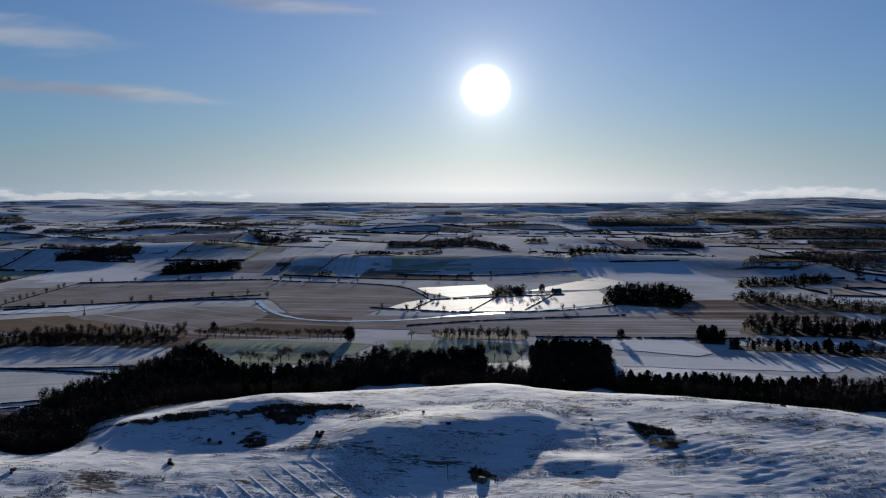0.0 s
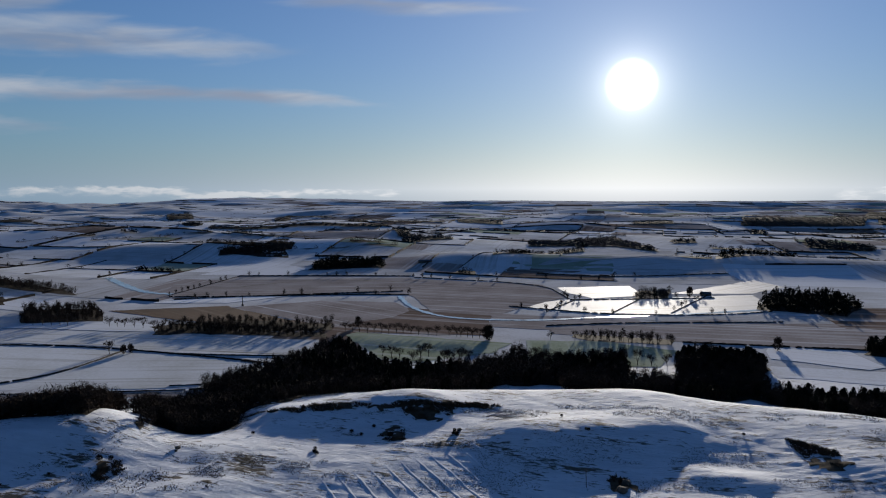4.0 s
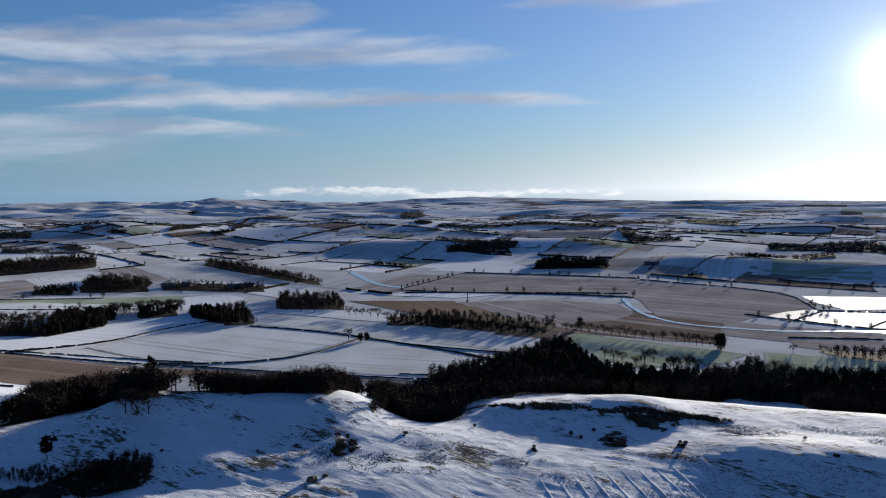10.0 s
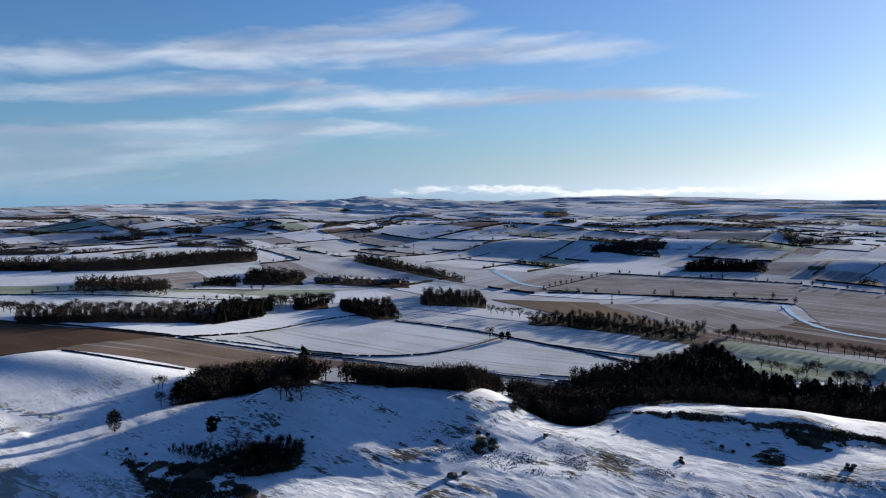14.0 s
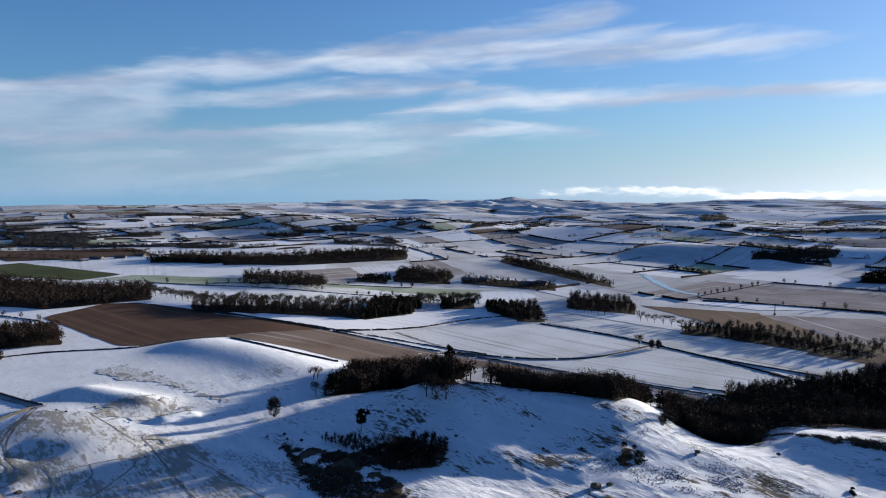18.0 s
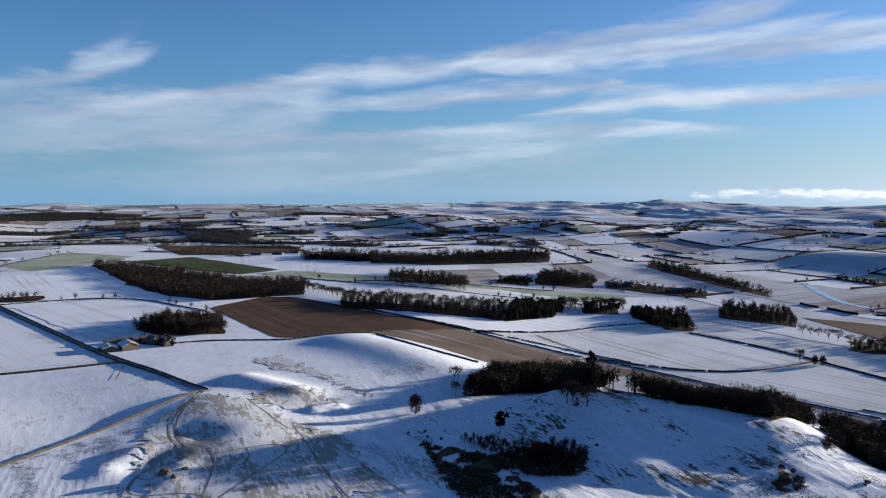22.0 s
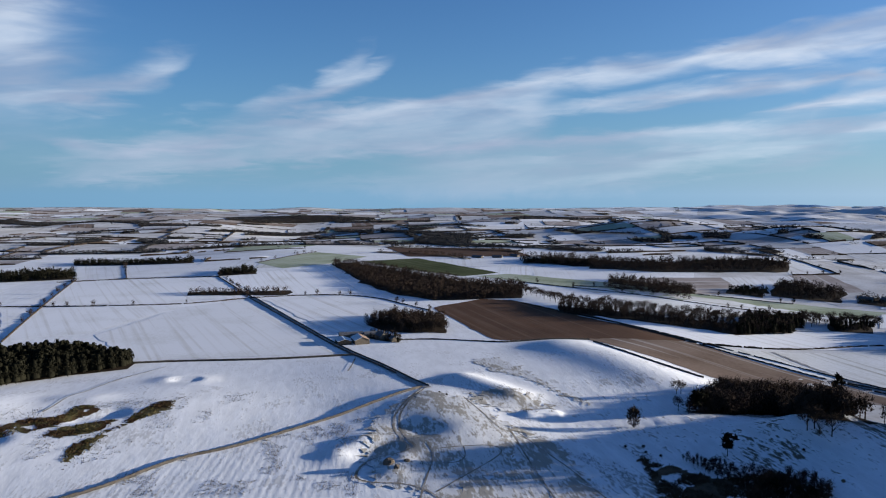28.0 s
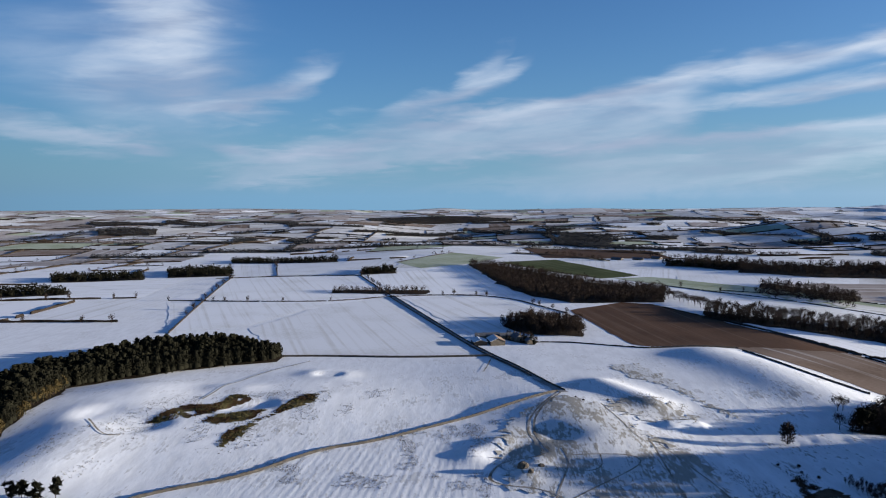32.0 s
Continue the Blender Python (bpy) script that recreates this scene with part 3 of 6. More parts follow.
def patch(name, poly, mat, step=None, ragged=1.0, raise_by=0.0, below=99.0, holes=0.0):
    """A piece of ground of another kind, lying on the sheet."""
    cx, cy = np.mean(poly, 0)
    r = math.hypot(cx, cy)
    step = step or min(max(r * 0.018, 6), 40)
    edge = [(x + rng.normal() * ragged, y + rng.normal() * ragged) for x, y in dense(poly, step, True)]
    xs, ys = np.array(edge).T
    gx_, gy_ = np.meshgrid(np.arange(xs.min(), xs.max(), step), np.arange(ys.min(), ys.max(), step))
    gx_, gy_ = gx_.ravel() + rng.uniform(-0.2, 0.2, gx_.size) * step, gy_.ravel() + rng.uniform(-0.2, 0.2, gy_.size) * step
    keep = inside(gx_, gy_, edge)
    pts = [Vector(p) for p in edge] + [Vector(p) for p in zip(gx_[keep], gy_[keep])]
    n = len(edge)
    verts, _, faces, *_ = delaunay_2d_cdt(pts, [], [list(range(n))], 1, 1e-4)
    tris = [f for f in faces if len(f) == 3]
    if below < 90:
        mid = np.array([np.mean([verts[k] for k in f], 0) for f in tris])
        tris = [f for f, q in zip(tris, height(mid[:, 0], mid[:, 1]) < below) if q]
    if holes and tris:
        mid = np.array([np.mean([verts[k] for k in f], 0) for f in tris])
        streak = value_noise(mid[:, 0] * 0.8 + mid[:, 1] * 0.5, (mid[:, 1] - mid[:, 0] * 0.4) * 0.3, 6, 41) + 0.5 * value_noise(mid[:, 0], mid[:, 1], 2.6, 42)
        tris = [f for f, q in zip(tris, streak > -holes) if q]
    if not tris:
        return None
    vx, vy = np.array([(q.x, q.y) for q in verts]).T
    laid[0] += 1
    z = height(vx, vy) + lift(np.hypot(vx, vy)) + raise_by + (laid[0] % 12) * 0.012
    sides = sorted(((math.hypot(b[0] - a[0], b[1] - a[1]), math.atan2(b[1] - a[1], b[0] - a[0])) for a, b in zip(poly, poly[1:] + poly[:1])))
    turn = sides[-1][1]
    uv = np.stack([vx * math.cos(turn) + vy * math.sin(turn), vy * math.cos(turn) - vx * math.sin(turn)], -1)
    return new(name, mesh_of(name, np.stack([vx, vy, z], -1), tris, mat, True, uv))


FIELD_POLYS = []


def field(poly, kind, label):
    FIELD_POLYS.append(poly)
    ob = patch("field", poly, M_FIELD[kind], raise_by=0.09)
    if ob:
        tagged(ob, label, "field", kind="structure")


def resample(points, step):
    p = np.array(points, float)
    # round the corners of the line
    for _ in range(2):
        q = np.empty((2 * len(p) - 2, 2))
        q[0::2], q[1::2] = p[:-1] * 0.75 + p[1:] * 0.25, p[:-1] * 0.25 + p[1:] * 0.75
        p = np.vstack([p[:1], q, p[-1:]])
    s = np.concatenate([[0], np.cumsum(np.hypot(*np.diff(p, axis=0).T))])
    t = np.linspace(0, s[-1], max(3, int(s[-1] / step) + 1))
    return np.stack([np.interp(t, s, p[:, 0]), np.interp(t, s, p[:, 1])], -1)


def across(p):
    d = np.gradient(p, axis=0)
    d /= np.linalg.norm(d, axis=1)[:, None] + 1e-9
    return np.stack([-d[:, 1], d[:, 0]], -1)


def strip(points, wide, kind):
    """A ribbon on the ground: lane, track or river."""
    p = resample(points, 1.6 if math.hypot(*points[0]) < 520 else 4.0)
    n = across(p)
    w = wide * 0.5 * (1 + 0.25 * rng.normal(size=len(p)).clip(-1.5, 1.5))
    rows = [p + n * (w * k)[:, None] for k in (-1, -0.4, 0.4, 1)]
    v_ = np.stack(rows, 1).reshape(-1, 2)
    z = height(v_[:, 0], v_[:, 1]) + lift(np.hypot(v_[:, 0], v_[:, 1])) + 0.34
    i = (np.arange(len(p) - 1)[:, None] * 4 + np.arange(3)[None]).ravel()
    me = mesh_of(kind, np.column_stack([v_, z]), np.stack([i, i + 1, i + 5, i + 4], -1), {"lane": M_ROAD, "track": M_TRACK, "verge": M_TRACK, "river": M_RIVER}[kind], True)
    labels = {"lane": "narrow snowy farm lane between walls", "track": "trodden brown track through the snow", "verge": "strip of dead grass along a stone wall", "river": "pale frozen river winding between fields"}
    tagged(new(kind, me), labels[kind], kind, kind="structure")


def rough(poly):
    worn = patch("rough_ground", poly, M_ROUGH, step=1.3, ragged=2.5, raise_by=0.14)
    crust = worn.data.attributes.new("crust", "FLOAT", "POINT")
    crust.data.foreach_set("value", np.full(len(worn.data.vertices), 0.7, np.float32))
    tagged(worn, "worn grassy ground with thin trampled snow", "rough ground", kind="structure")


def ribbon_solid(points, step, profile, jag, gap=0.0):
    """A low solid line (hedge or wall) with an uneven top; profile is (across, up) pairs."""
    p = resample(points, step)
    n = across(p)
    k = len(profile)
    wob = 1 + jag * rng.uniform(-1, 1, size=(len(p), k))
    v_ = np.stack([p + n * (a * wob[:, [j]]) for j, (a, u) in enumerate(profile)], 1)
    up = np.stack([u * wob[:, j] for j, (a, u) in enumerate(profile)], 1)
    z = height(p[:, 0], p[:, 1])[:, None] + up + np.where(np.array([u for _, u in profile]) <= 0, -0.6, 0)[None] + lift(np.hypot(p[:, 0], p[:, 1]))[:, None]
    vv = np.concatenate([v_, z[..., None]], -1).reshape(-1, 3)
    seg = np.arange(len(p) - 1)
    seg = seg[rng.random(len(seg)) >= gap]
    i = (seg[:, None] * k + np.arange(k - 1)[None]).ravel()
    return vv, np.stack([i, i + 1, i + k + 1, i + k], -1)


HEDGE_TREES = []


def hedge(points, high):
    v_, f_ = ribbon_solid(points, 2.2, [(-0.5, 0), (-0.4, high * 0.36), (0, high * 0.5), (0.4, high * 0.36), (0.5, 0)], 0.4, 0.03)
    line = resample(points, 14)
    r = math.hypot(*line.mean(0))
    if r > 760:
        HEDGE_TREES.append(line[rng.random(len(line)) < 0.3] + rng.normal(size=2))
    tagged(new("hedge", mesh_of("hedge", v_, f_, M_HEDGE)), "leafless dark hedge along a field edge", "hedge")


def dyke(points):
    v_, f_ = ribbon_solid(points, 1.6, [(-0.4, 0), (-0.32, 1.05), (0.0, 1.25), (0.32, 1.05), (0.4, 0)], 0.16, 0.004)
    tagged(new("dry_stone_wall", mesh_of("dry_stone_wall", v_, f_, M_WALL)), "old dry stone wall across snowy ground", "wall")


# -- trees: plain arrays of triangles, one metre high --
def rod(a, b, ra, rb, sides=4):
    a, b = np.array(a, float), np.array(b, float)
    d = (b - a) / (np.linalg.norm(b - a) + 1e-9)
    s = np.cross(d, (0.3, 0.9, 0.2))
    s /= np.linalg.norm(s)
    t = np.cross(d, s)
    ang = np.arange(sides) * 2 * math.pi / sides
    ring = np.cos(ang)[:, None] * s + np.sin(ang)[:, None] * t
    v_ = np.vstack([a + ring * ra, b + ring * rb])
    f_ = []
    for k in range(sides):
        m = (k + 1) % sides
        f_ += [(k, m, sides + m), (k, sides + m, sides + k)]
    return v_, np.array(f_)


def join(parts):
    vs, fs, at = [], [], 0
    for v_, f_ in parts:
        vs.append(v_)
        fs.append(f_ + at)
        at += len(v_)
    return np.vstack(vs), np.vstack(fs)


def slivers(base, ways, wide):
    """Thin triangles from base along ways."""
    side = np.cross(ways, rng.normal(size=ways.shape))
    side /= np.linalg.norm(side, axis=1)[:, None] + 1e-9
    w = np.asarray(wide).reshape(-1, 1) * 0.5
    v_ = np.stack([base - side * w, base + side * w, base + ways], 1).reshape(-1, 3)
    return v_, np.arange(len(v_)).reshape(-1, 3)


def ball(n):
    d = rng.normal(size=(n, 3))
    d /= np.linalg.norm(d, axis=1)[:, None]
    return d * rng.random(n)[:, None] ** 0.4


def bare_tree(twigs, wide=0.014, limbs=8):
    """An old field tree without leaves: short trunk, rising limbs, a wide fan of twigs."""
    lean = rng.normal(size=2) * 0.03
    top = (lean[0], lean[1], 0.42)
    wood_ = [rod((0, 0, -0.04), top, 0.026, 0.016, 5)]
    tips = []
    for k in range(limbs):
        a = k * 2.4 + rng.uniform(-0.4, 0.4)
        h0 = rng.uniform(0.16, 0.42)
        start = np.array([lean[0] * h0 * 2, lean[1] * h0 * 2, h0])
        out = rng.uniform(0.12, 0.36)
        end = np.array([math.cos(a) * out, math.sin(a) * out, rng.uniform(0.62, 0.95) - out * 0.5])
        wood_.append(rod(start, end, 0.011, 0.004, 3))
        tips.append(end)
    tips = np.array(tips)
    near_tip = tips[rng.integers(0, limbs, twigs)]
    base = near_tip + ball(twigs) * np.array([0.17, 0.17, 0.16])
    out = base - np.array([0, 0, 0.28])
    out /= np.linalg.norm(out, axis=1)[:, None]
    ways = (out + rng.normal(size=base.shape) * 0.4) * rng.uniform(0.07, 0.16, (twigs, 1))
    return join(wood_), slivers(base, ways, np.full(twigs, wide))


def pine_tree(tufts, cone=False, size=0.11):
    stem = rod((0, 0, -0.04), (0, 0, 0.92), 0.022, 0.006, 5)
    if cone:
        h = rng.uniform(0.08, 1, tufts) ** 0.8
        a, rad = rng.uniform(0, 2 * math.pi, tufts), (1.03 - h) * 0.24 * rng.uniform(0.5, 1, tufts)
        base = np.stack([np.cos(a) * rad * 0.5, np.sin(a) * rad * 0.5, h], -1)
        ways = np.stack([np.cos(a) * rad, np.sin(a) * rad, -0.03 + 0.04 * rng.normal(size=tufts)], -1) + rng.normal(size=(tufts, 3)) * 0.02
        ways[:, 2] += 0.05 * h
        return stem, slivers(base, ways, np.full(tufts, size))
    k = 8
    hub_ = np.stack([rng.normal(size=k) * 0.10, rng.normal(size=k) * 0.10, np.linspace(0.38, 0.93, k)], -1)
    hub_[-1, :2] *= 0.3
    pick = rng.integers(0, k, tufts)
    base = hub_[pick] + ball(tufts) * np.array([0.14, 0.14, 0.075])
    ways = rng.normal(size=(tufts, 3)) * size * 0.6 + np.array([0, 0, 0.02])
    return stem, slivers(base, ways, np.full(tufts, size * 0.8))


def dome_tree(tufts, size):
    """A conifer in a dense wood: a full rounded top over a short bare stem."""
    stem = rod((0, 0, -0.04), (0, 0, 0.7), 0.02, 0.008, 4)
    d = rng.normal(size=(tufts, 3))
    d /= np.linalg.norm(d, axis=1)[:, None]
    d[:, 2] = np.abs(d[:, 2]) * 1.0 - 0.25
    base = d * np.array([0.26, 0.26, 0.52]) * rng.uniform(0.7, 1.0, (tufts, 1)) + (0, 0, 0.44)
    ways = np.cross(d, rng.normal(size=d.shape)) * 0.10 + d * 0.03 + (0, 0, 0.02)
    return stem, slivers(base, ways, np.full(tufts, size))


def round_tree(twigs):
    stem = rod((0, 0, -0.04), (0, 0, 0.6), 0.03, 0.012, 5)
    base = ball(twigs) * np.array([0.30, 0.30, 0.44]) + (0, 0, 0.50)
    ways = (base - (0, 0, 0.3)) * 0.35 + rng.normal(size=base.shape) * 0.05
    return stem, slivers(base, ways, np.full(twigs, 0.045))


WOOD_TREES = {
    "bare": [join((rod((0, 0, -0.03), (0, 0, 0.6), 0.022, 0.010, 4), slivers(ball(70) * (0.20, 0.20, 0.34) + (0, 0, 0.50), rng.normal(size=(70, 3)) * 0.08 + (0, 0, 0.03), np.full(70, 0.065)), slivers(ball(100) * (0.28, 0.28, 0.38) + (0, 0, 0.59), rng.normal(size=(100, 3)) * 0.055 + (0, 0, 0.06), np.full(100, 0.022)))) for _ in range(7)],
    "pine": [join((*dome_tree(150, 0.06), rod((0, 0, 0.12), (0, 0, 0.86), 0.19, 0.07, 6))) for k in range(6)],
    "larch": [join(dome_tree(180, 0.05)) for k in range(4)],
    "far_bare": [slivers(ball(52) * (0.34, 0.34, 0.40) + (0, 0, 0.48), rng.normal(size=(52, 3)) * 0.09 + (0, 0, 0.05), np.full(52, 0.085)) for _ in range(6)],
    "far_pine": [slivers(ball(36) * (0.36, 0.36, 0.42) + (0, 0, 0.46), rng.normal(size=(36, 3)) * 0.12 + (0, 0, 0.04), np.full(36, 0.17)) for _ in range(5)],
}
WOOD_TREES["far_larch"] = WOOD_TREES["far_pine"]
# the "frosted" entry is the haze-tinted twig colour, with no frost in it
TREE_MATS = {"frosted": M_HAZED, "bare": M_BARE, "pine": M_PINE, "larch": M_LARCH, "round": M_BARE}


def plant(spots, kinds, heights, name, fat=1.0):
    """One mesh of many trees: spots (n, 2), a kind and a height for each."""
    vs, fs, sl, at = [], [], [], 0
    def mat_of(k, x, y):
        # far trees of every kind past 1500 m get the painted haze colour
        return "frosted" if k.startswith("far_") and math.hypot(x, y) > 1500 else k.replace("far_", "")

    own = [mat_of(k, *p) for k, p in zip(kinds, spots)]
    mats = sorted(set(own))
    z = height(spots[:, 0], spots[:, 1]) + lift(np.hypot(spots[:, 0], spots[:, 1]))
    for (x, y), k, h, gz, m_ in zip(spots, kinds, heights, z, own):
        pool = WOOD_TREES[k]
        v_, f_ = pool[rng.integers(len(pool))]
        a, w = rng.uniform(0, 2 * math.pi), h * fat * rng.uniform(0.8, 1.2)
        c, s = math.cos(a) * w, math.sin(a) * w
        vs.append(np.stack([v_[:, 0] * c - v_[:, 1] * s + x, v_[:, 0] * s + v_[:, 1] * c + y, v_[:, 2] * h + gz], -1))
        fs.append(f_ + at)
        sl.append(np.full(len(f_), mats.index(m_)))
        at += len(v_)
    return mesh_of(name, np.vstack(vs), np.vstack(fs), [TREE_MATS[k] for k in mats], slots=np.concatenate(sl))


WOOD_POLYS = []


def scatter(poly, spacing):
    xs, ys = np.array(poly, float).T
    gx_, gy_ = np.meshgrid(np.arange(xs.min() - spacing, xs.max() + spacing, spacing), np.arange(ys.min() - spacing, ys.max() + spacing, spacing))
    gx_ = gx_.ravel() + rng.uniform(-0.45, 0.45, gx_.size) * spacing
    gy_ = gy_.ravel() + rng.uniform(-0.45, 0.45, gy_.size) * spacing
    keep = inside(gx_, gy_, poly)
    return np.stack([gx_[keep], gy_[keep]], -1)


def wood(poly, kind, spacing, high, label):
    WOOD_POLYS.append(poly)
    spots = scatter(poly, spacing)
    if len(spots) < 2:
        return
    brow = -2.0 if "below the hill" in label else 99.0 if "foot of the knoll" in label else 9.0
    spots = spots[height(spots[:, 0], spots[:, 1]) < brow]
    if len(spots) < 2:
        return
    r = math.hypot(*np.mean(poly, 0))
    if kind == "mixed":
        clump = value_noise(spots[:, 0], spots[:, 1], 38, 11) + rng.normal(size=len(spots)) * 0.12
        kinds = np.where(clump > 0.13, "pine", "bare").tolist()
    else:
        kinds = [kind] * len(spots)
    if r > 900:
        kinds = ["far_" + k for k in kinds]
    tall = high * rng.uniform(0.7, 1.12, len(spots)) * (1 + 0.35 * value_noise(spots[:, 0], spots[:, 1], 30, 12))
    ob = new("wood", plant(spots, kinds, tall, "wood"))
    tagged(ob, label, "wood", "woods", "stuff")
    if r < 1150 and r > 370:
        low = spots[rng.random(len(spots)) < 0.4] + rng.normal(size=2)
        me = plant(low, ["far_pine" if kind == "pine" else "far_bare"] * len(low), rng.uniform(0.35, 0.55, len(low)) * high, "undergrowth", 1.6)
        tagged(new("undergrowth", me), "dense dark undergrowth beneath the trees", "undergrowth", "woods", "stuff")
    if r < 370:
        return
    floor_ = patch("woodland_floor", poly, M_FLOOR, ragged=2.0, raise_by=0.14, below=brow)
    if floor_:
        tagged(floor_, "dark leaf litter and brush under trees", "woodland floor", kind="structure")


def far_wood(poly, kind):
    """A wood or belt of trees out on the plain."""
    WOOD_POLYS.append(poly)
    r = math.hypot(*np.mean(poly, 0))
    k = r / float(spread(r))
    spots = scatter(poly, (7 + r * 0.0036) * max(k, 0.7))
    if len(spots) < 2:
        return
    tall = rng.uniform(7, 10.5, len(spots)) * k * (1 + 0.3 * value_noise(spots[:, 0], spots[:, 1], 60, 12))
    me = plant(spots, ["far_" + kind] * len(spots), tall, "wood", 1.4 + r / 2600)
    tagged(new("wood", me), "dark conifer wood far off among snowy fields" if kind == "pine" else "brown bare wood far off among snowy fields", "wood", "woods", "stuff")
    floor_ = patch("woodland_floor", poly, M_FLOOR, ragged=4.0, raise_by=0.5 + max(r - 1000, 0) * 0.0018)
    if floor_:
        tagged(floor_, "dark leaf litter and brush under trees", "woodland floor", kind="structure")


LONE = {}
for kind_, make in (("bare", lambda: bare_tree(520, 0.016, 12)), ("pine", lambda: pine_tree(460, False, 0.13)), ("round", lambda: round_tree(700))):
    LONE[kind_] = []
    for _ in range(4):
        (sv, sf), (cv, cf) = make()
        LONE[kind_].append((mesh_of("trunk", sv, sf, M_BARK), mesh_of("crown", cv, cf, TREE_MATS[kind_])))


def lone_tree(x, y, kind, high, label):
    base = new("tree")
    base.location = (x, y, ground_z(x, y) + float(lift(math.hypot(x, y))))
    base.rotation_euler = (0, 0, rng.uniform(0, 6.28))
    h = high * rng.uniform(0.88, 1.12)
    base.scale = (h * rng.uniform(0.9, 1.15), h * rng.uniform(0.9, 1.15), h)
    tagged(base, label, "tree", "trees that stand apart")
    trunk_me, crown_me = LONE[kind][rng.integers(4)]
    part("trunk", trunk_me, base)
    part("crown", crown_me, base)


def grove(poly, kind, spacing, high, label):
    """Trees that can be told apart, planted one by one."""
    for x, y in scatter(poly, spacing):
        lone_tree(x, y, kind, high * rng.uniform(0.75, 1.15), label)


def bush(x, y, size):
    ob = new("bush", LONE["round"][rng.integers(4)][1])
    ob.location = (x, y, ground_z(x, y) - 0.06 * size)
    ob.scale = (size * 1.9, size * 1.7, size)
    ob.rotation_euler = (0, 0, rng.uniform(0, 6.28))
    tagged(ob, "low dark gorse bush in the snow", "bush", "bushes on the hill")


SCRUB = {
    "gorse": (M_GORSE, 1.5, 1.15, "dark gorse scrub poking through the snow"),
    "heather": (M_HEATHER, 1.6, 0.7, "brown and olive heather free of snow"),
    "sedge": (M_HEATHER, 2.6, 0.55, "tufts of rough brown grass in snow"),
    "tussock": (M_TUSSOCK, 2.0, 0.4, "dark grass tussocks showing through the snow"),
    "trodden": (M_HEATHER, 3.4, 0.35, "thin tufts of grass on trodden snow"),
}


def scrub(poly, kind):
    """A patch of low plants, made of many small tufts with gaps."""
    mat, spacing, high, label = SCRUB[kind]
    spots = scatter(poly, spacing)
    keep = value_noise(spots[:, 0], spots[:, 1], 9, 21) + 0.6 * value_noise(spots[:, 0], spots[:, 1], 3.5, 22) > (-0.04 if kind == "gorse" else -0.15 if kind == "heather" else 0.05)
    if kind in ("tussock", "trodden"):
        keep = value_noise(spots[:, 0] * 0.35, spots[:, 1], 12, 23) + 0.7 * value_noise(spots[:, 0] * 0.4, spots[:, 1], 4, 24) > (0.17 if kind == "tussock" else 0.08)
    spots = spots[keep]
    if len(spots) < 3:
        return
    if kind in ("heather", "gorse"):
        mat_patch = patch(kind + "_ground", poly, mat, step=1.5, ragged=1.2, raise_by=0.0, holes=0.10 if kind == "gorse" else 0.45)
        if mat_patch:
            tagged(mat_patch, "brown heathery ground with streaks of snow" if kind == "heather" else "dark brushy ground under gorse", kind, kind="structure")
    n = 16 if kind == "gorse" else 9
    z = height(spots[:, 0], spots[:, 1])
    base = np.repeat(np.column_stack([spots, z]), n, 0) + rng.normal(size=(len(spots) * n, 3)) * (spacing * 0.55, spacing * 0.55, 0.05)
    ways = rng.normal(size=base.shape) * (0.45, 0.45, 0.25) * high + (0, 0, high * 0.75)
    v_, f_ = slivers(base, ways, np.full(len(base), spacing * (0.34 if kind in ("gorse", "heather") else 0.16)))
    tagged(new("scrub", mesh_of("scrub", v_, f_, mat)), label, "scrub", "scrub patches", "stuff")


def boulder(x, y, size):
    b = bmesh.new()
    bmesh.ops.create_icosphere(b, subdivisions=3, radius=size * 0.6)
    seed = Vector((x, y, size))
    for q in b.verts:
        k = 1 + 0.55 * noise.noise(q.co * (1.1 / size) + seed) + 0.22 * noise.noise(q.co * (3.0 / size) + seed)
        q.co = q.co * k
        q.co.z = q.co.z * 0.75 + size * 0.18
    me = bpy.data.meshes.new("boulder")
    b.to_mesh(me)
    b.free()
    me.materials.append(M_ROCK)
    ob = new("boulder", me)
    ob.location = (x, y, ground_z(x, y))
    tagged(ob, "dark weathered rock sticking out of snow", "rock", "rocks on the hill")


# ---- the mapped country ----
# fields
field([(-782, 141), (-838, 210), (-822, 243), (-673, 290), (-582, 333), (-566, 311), (-585, 243), (-591, 174), (-600, 162)], 3, 'bare ploughed brown field')
field([(-587, 237), (-575, 330), (-455, 373), (-375, 394), (-435, 325), (-463, 285)], 9, 'ploughed brown field streaked with snow')
field([(-375, 394), (-455, 373), (-449, 380), (-245, 436), (-250, 418)], 2, 'strip of stubble under thin snow')
field([(-710, 284), (-665, 350), (-628, 440), (-627, 514), (-587, 575), (-544, 539), (-556, 416), (-569, 339)], 0, 'smooth snow-covered field')
field([(-558, 341), (-545, 414), (-536, 532), (-498, 529), (-373, 533), (-375, 448), (-400, 414), (-453, 384)], 1, 'snow-covered field with drilled rows')
field([(-393, 407), (-370, 442), (-365, 527), (-280, 519), (-226, 506), (-247, 440)], 1, 'snow-covered field with drilled rows')
field([(-499, 541), (-508, 595), (-417, 601), (-225, 600), (-213, 560), (-227, 514), (-282, 526), (-411, 546)], 1, 'snow-covered field with drilled rows')
field([(-545, 600), (-505, 660), (-420, 644), (-368, 611), (-421, 605), (-515, 604)], 0, 'snow-covered field beside the tree row')
field([(-210, 623), (-204, 638), (-60, 616), (-69, 578), (-121, 536), (-155, 542)], 4, 'frosted green parkland')
field([(-49, 629), (16, 636), (76, 610), (56, 553), (6, 545), (-42, 562)], 4, 'frosted parkland under thin snow')
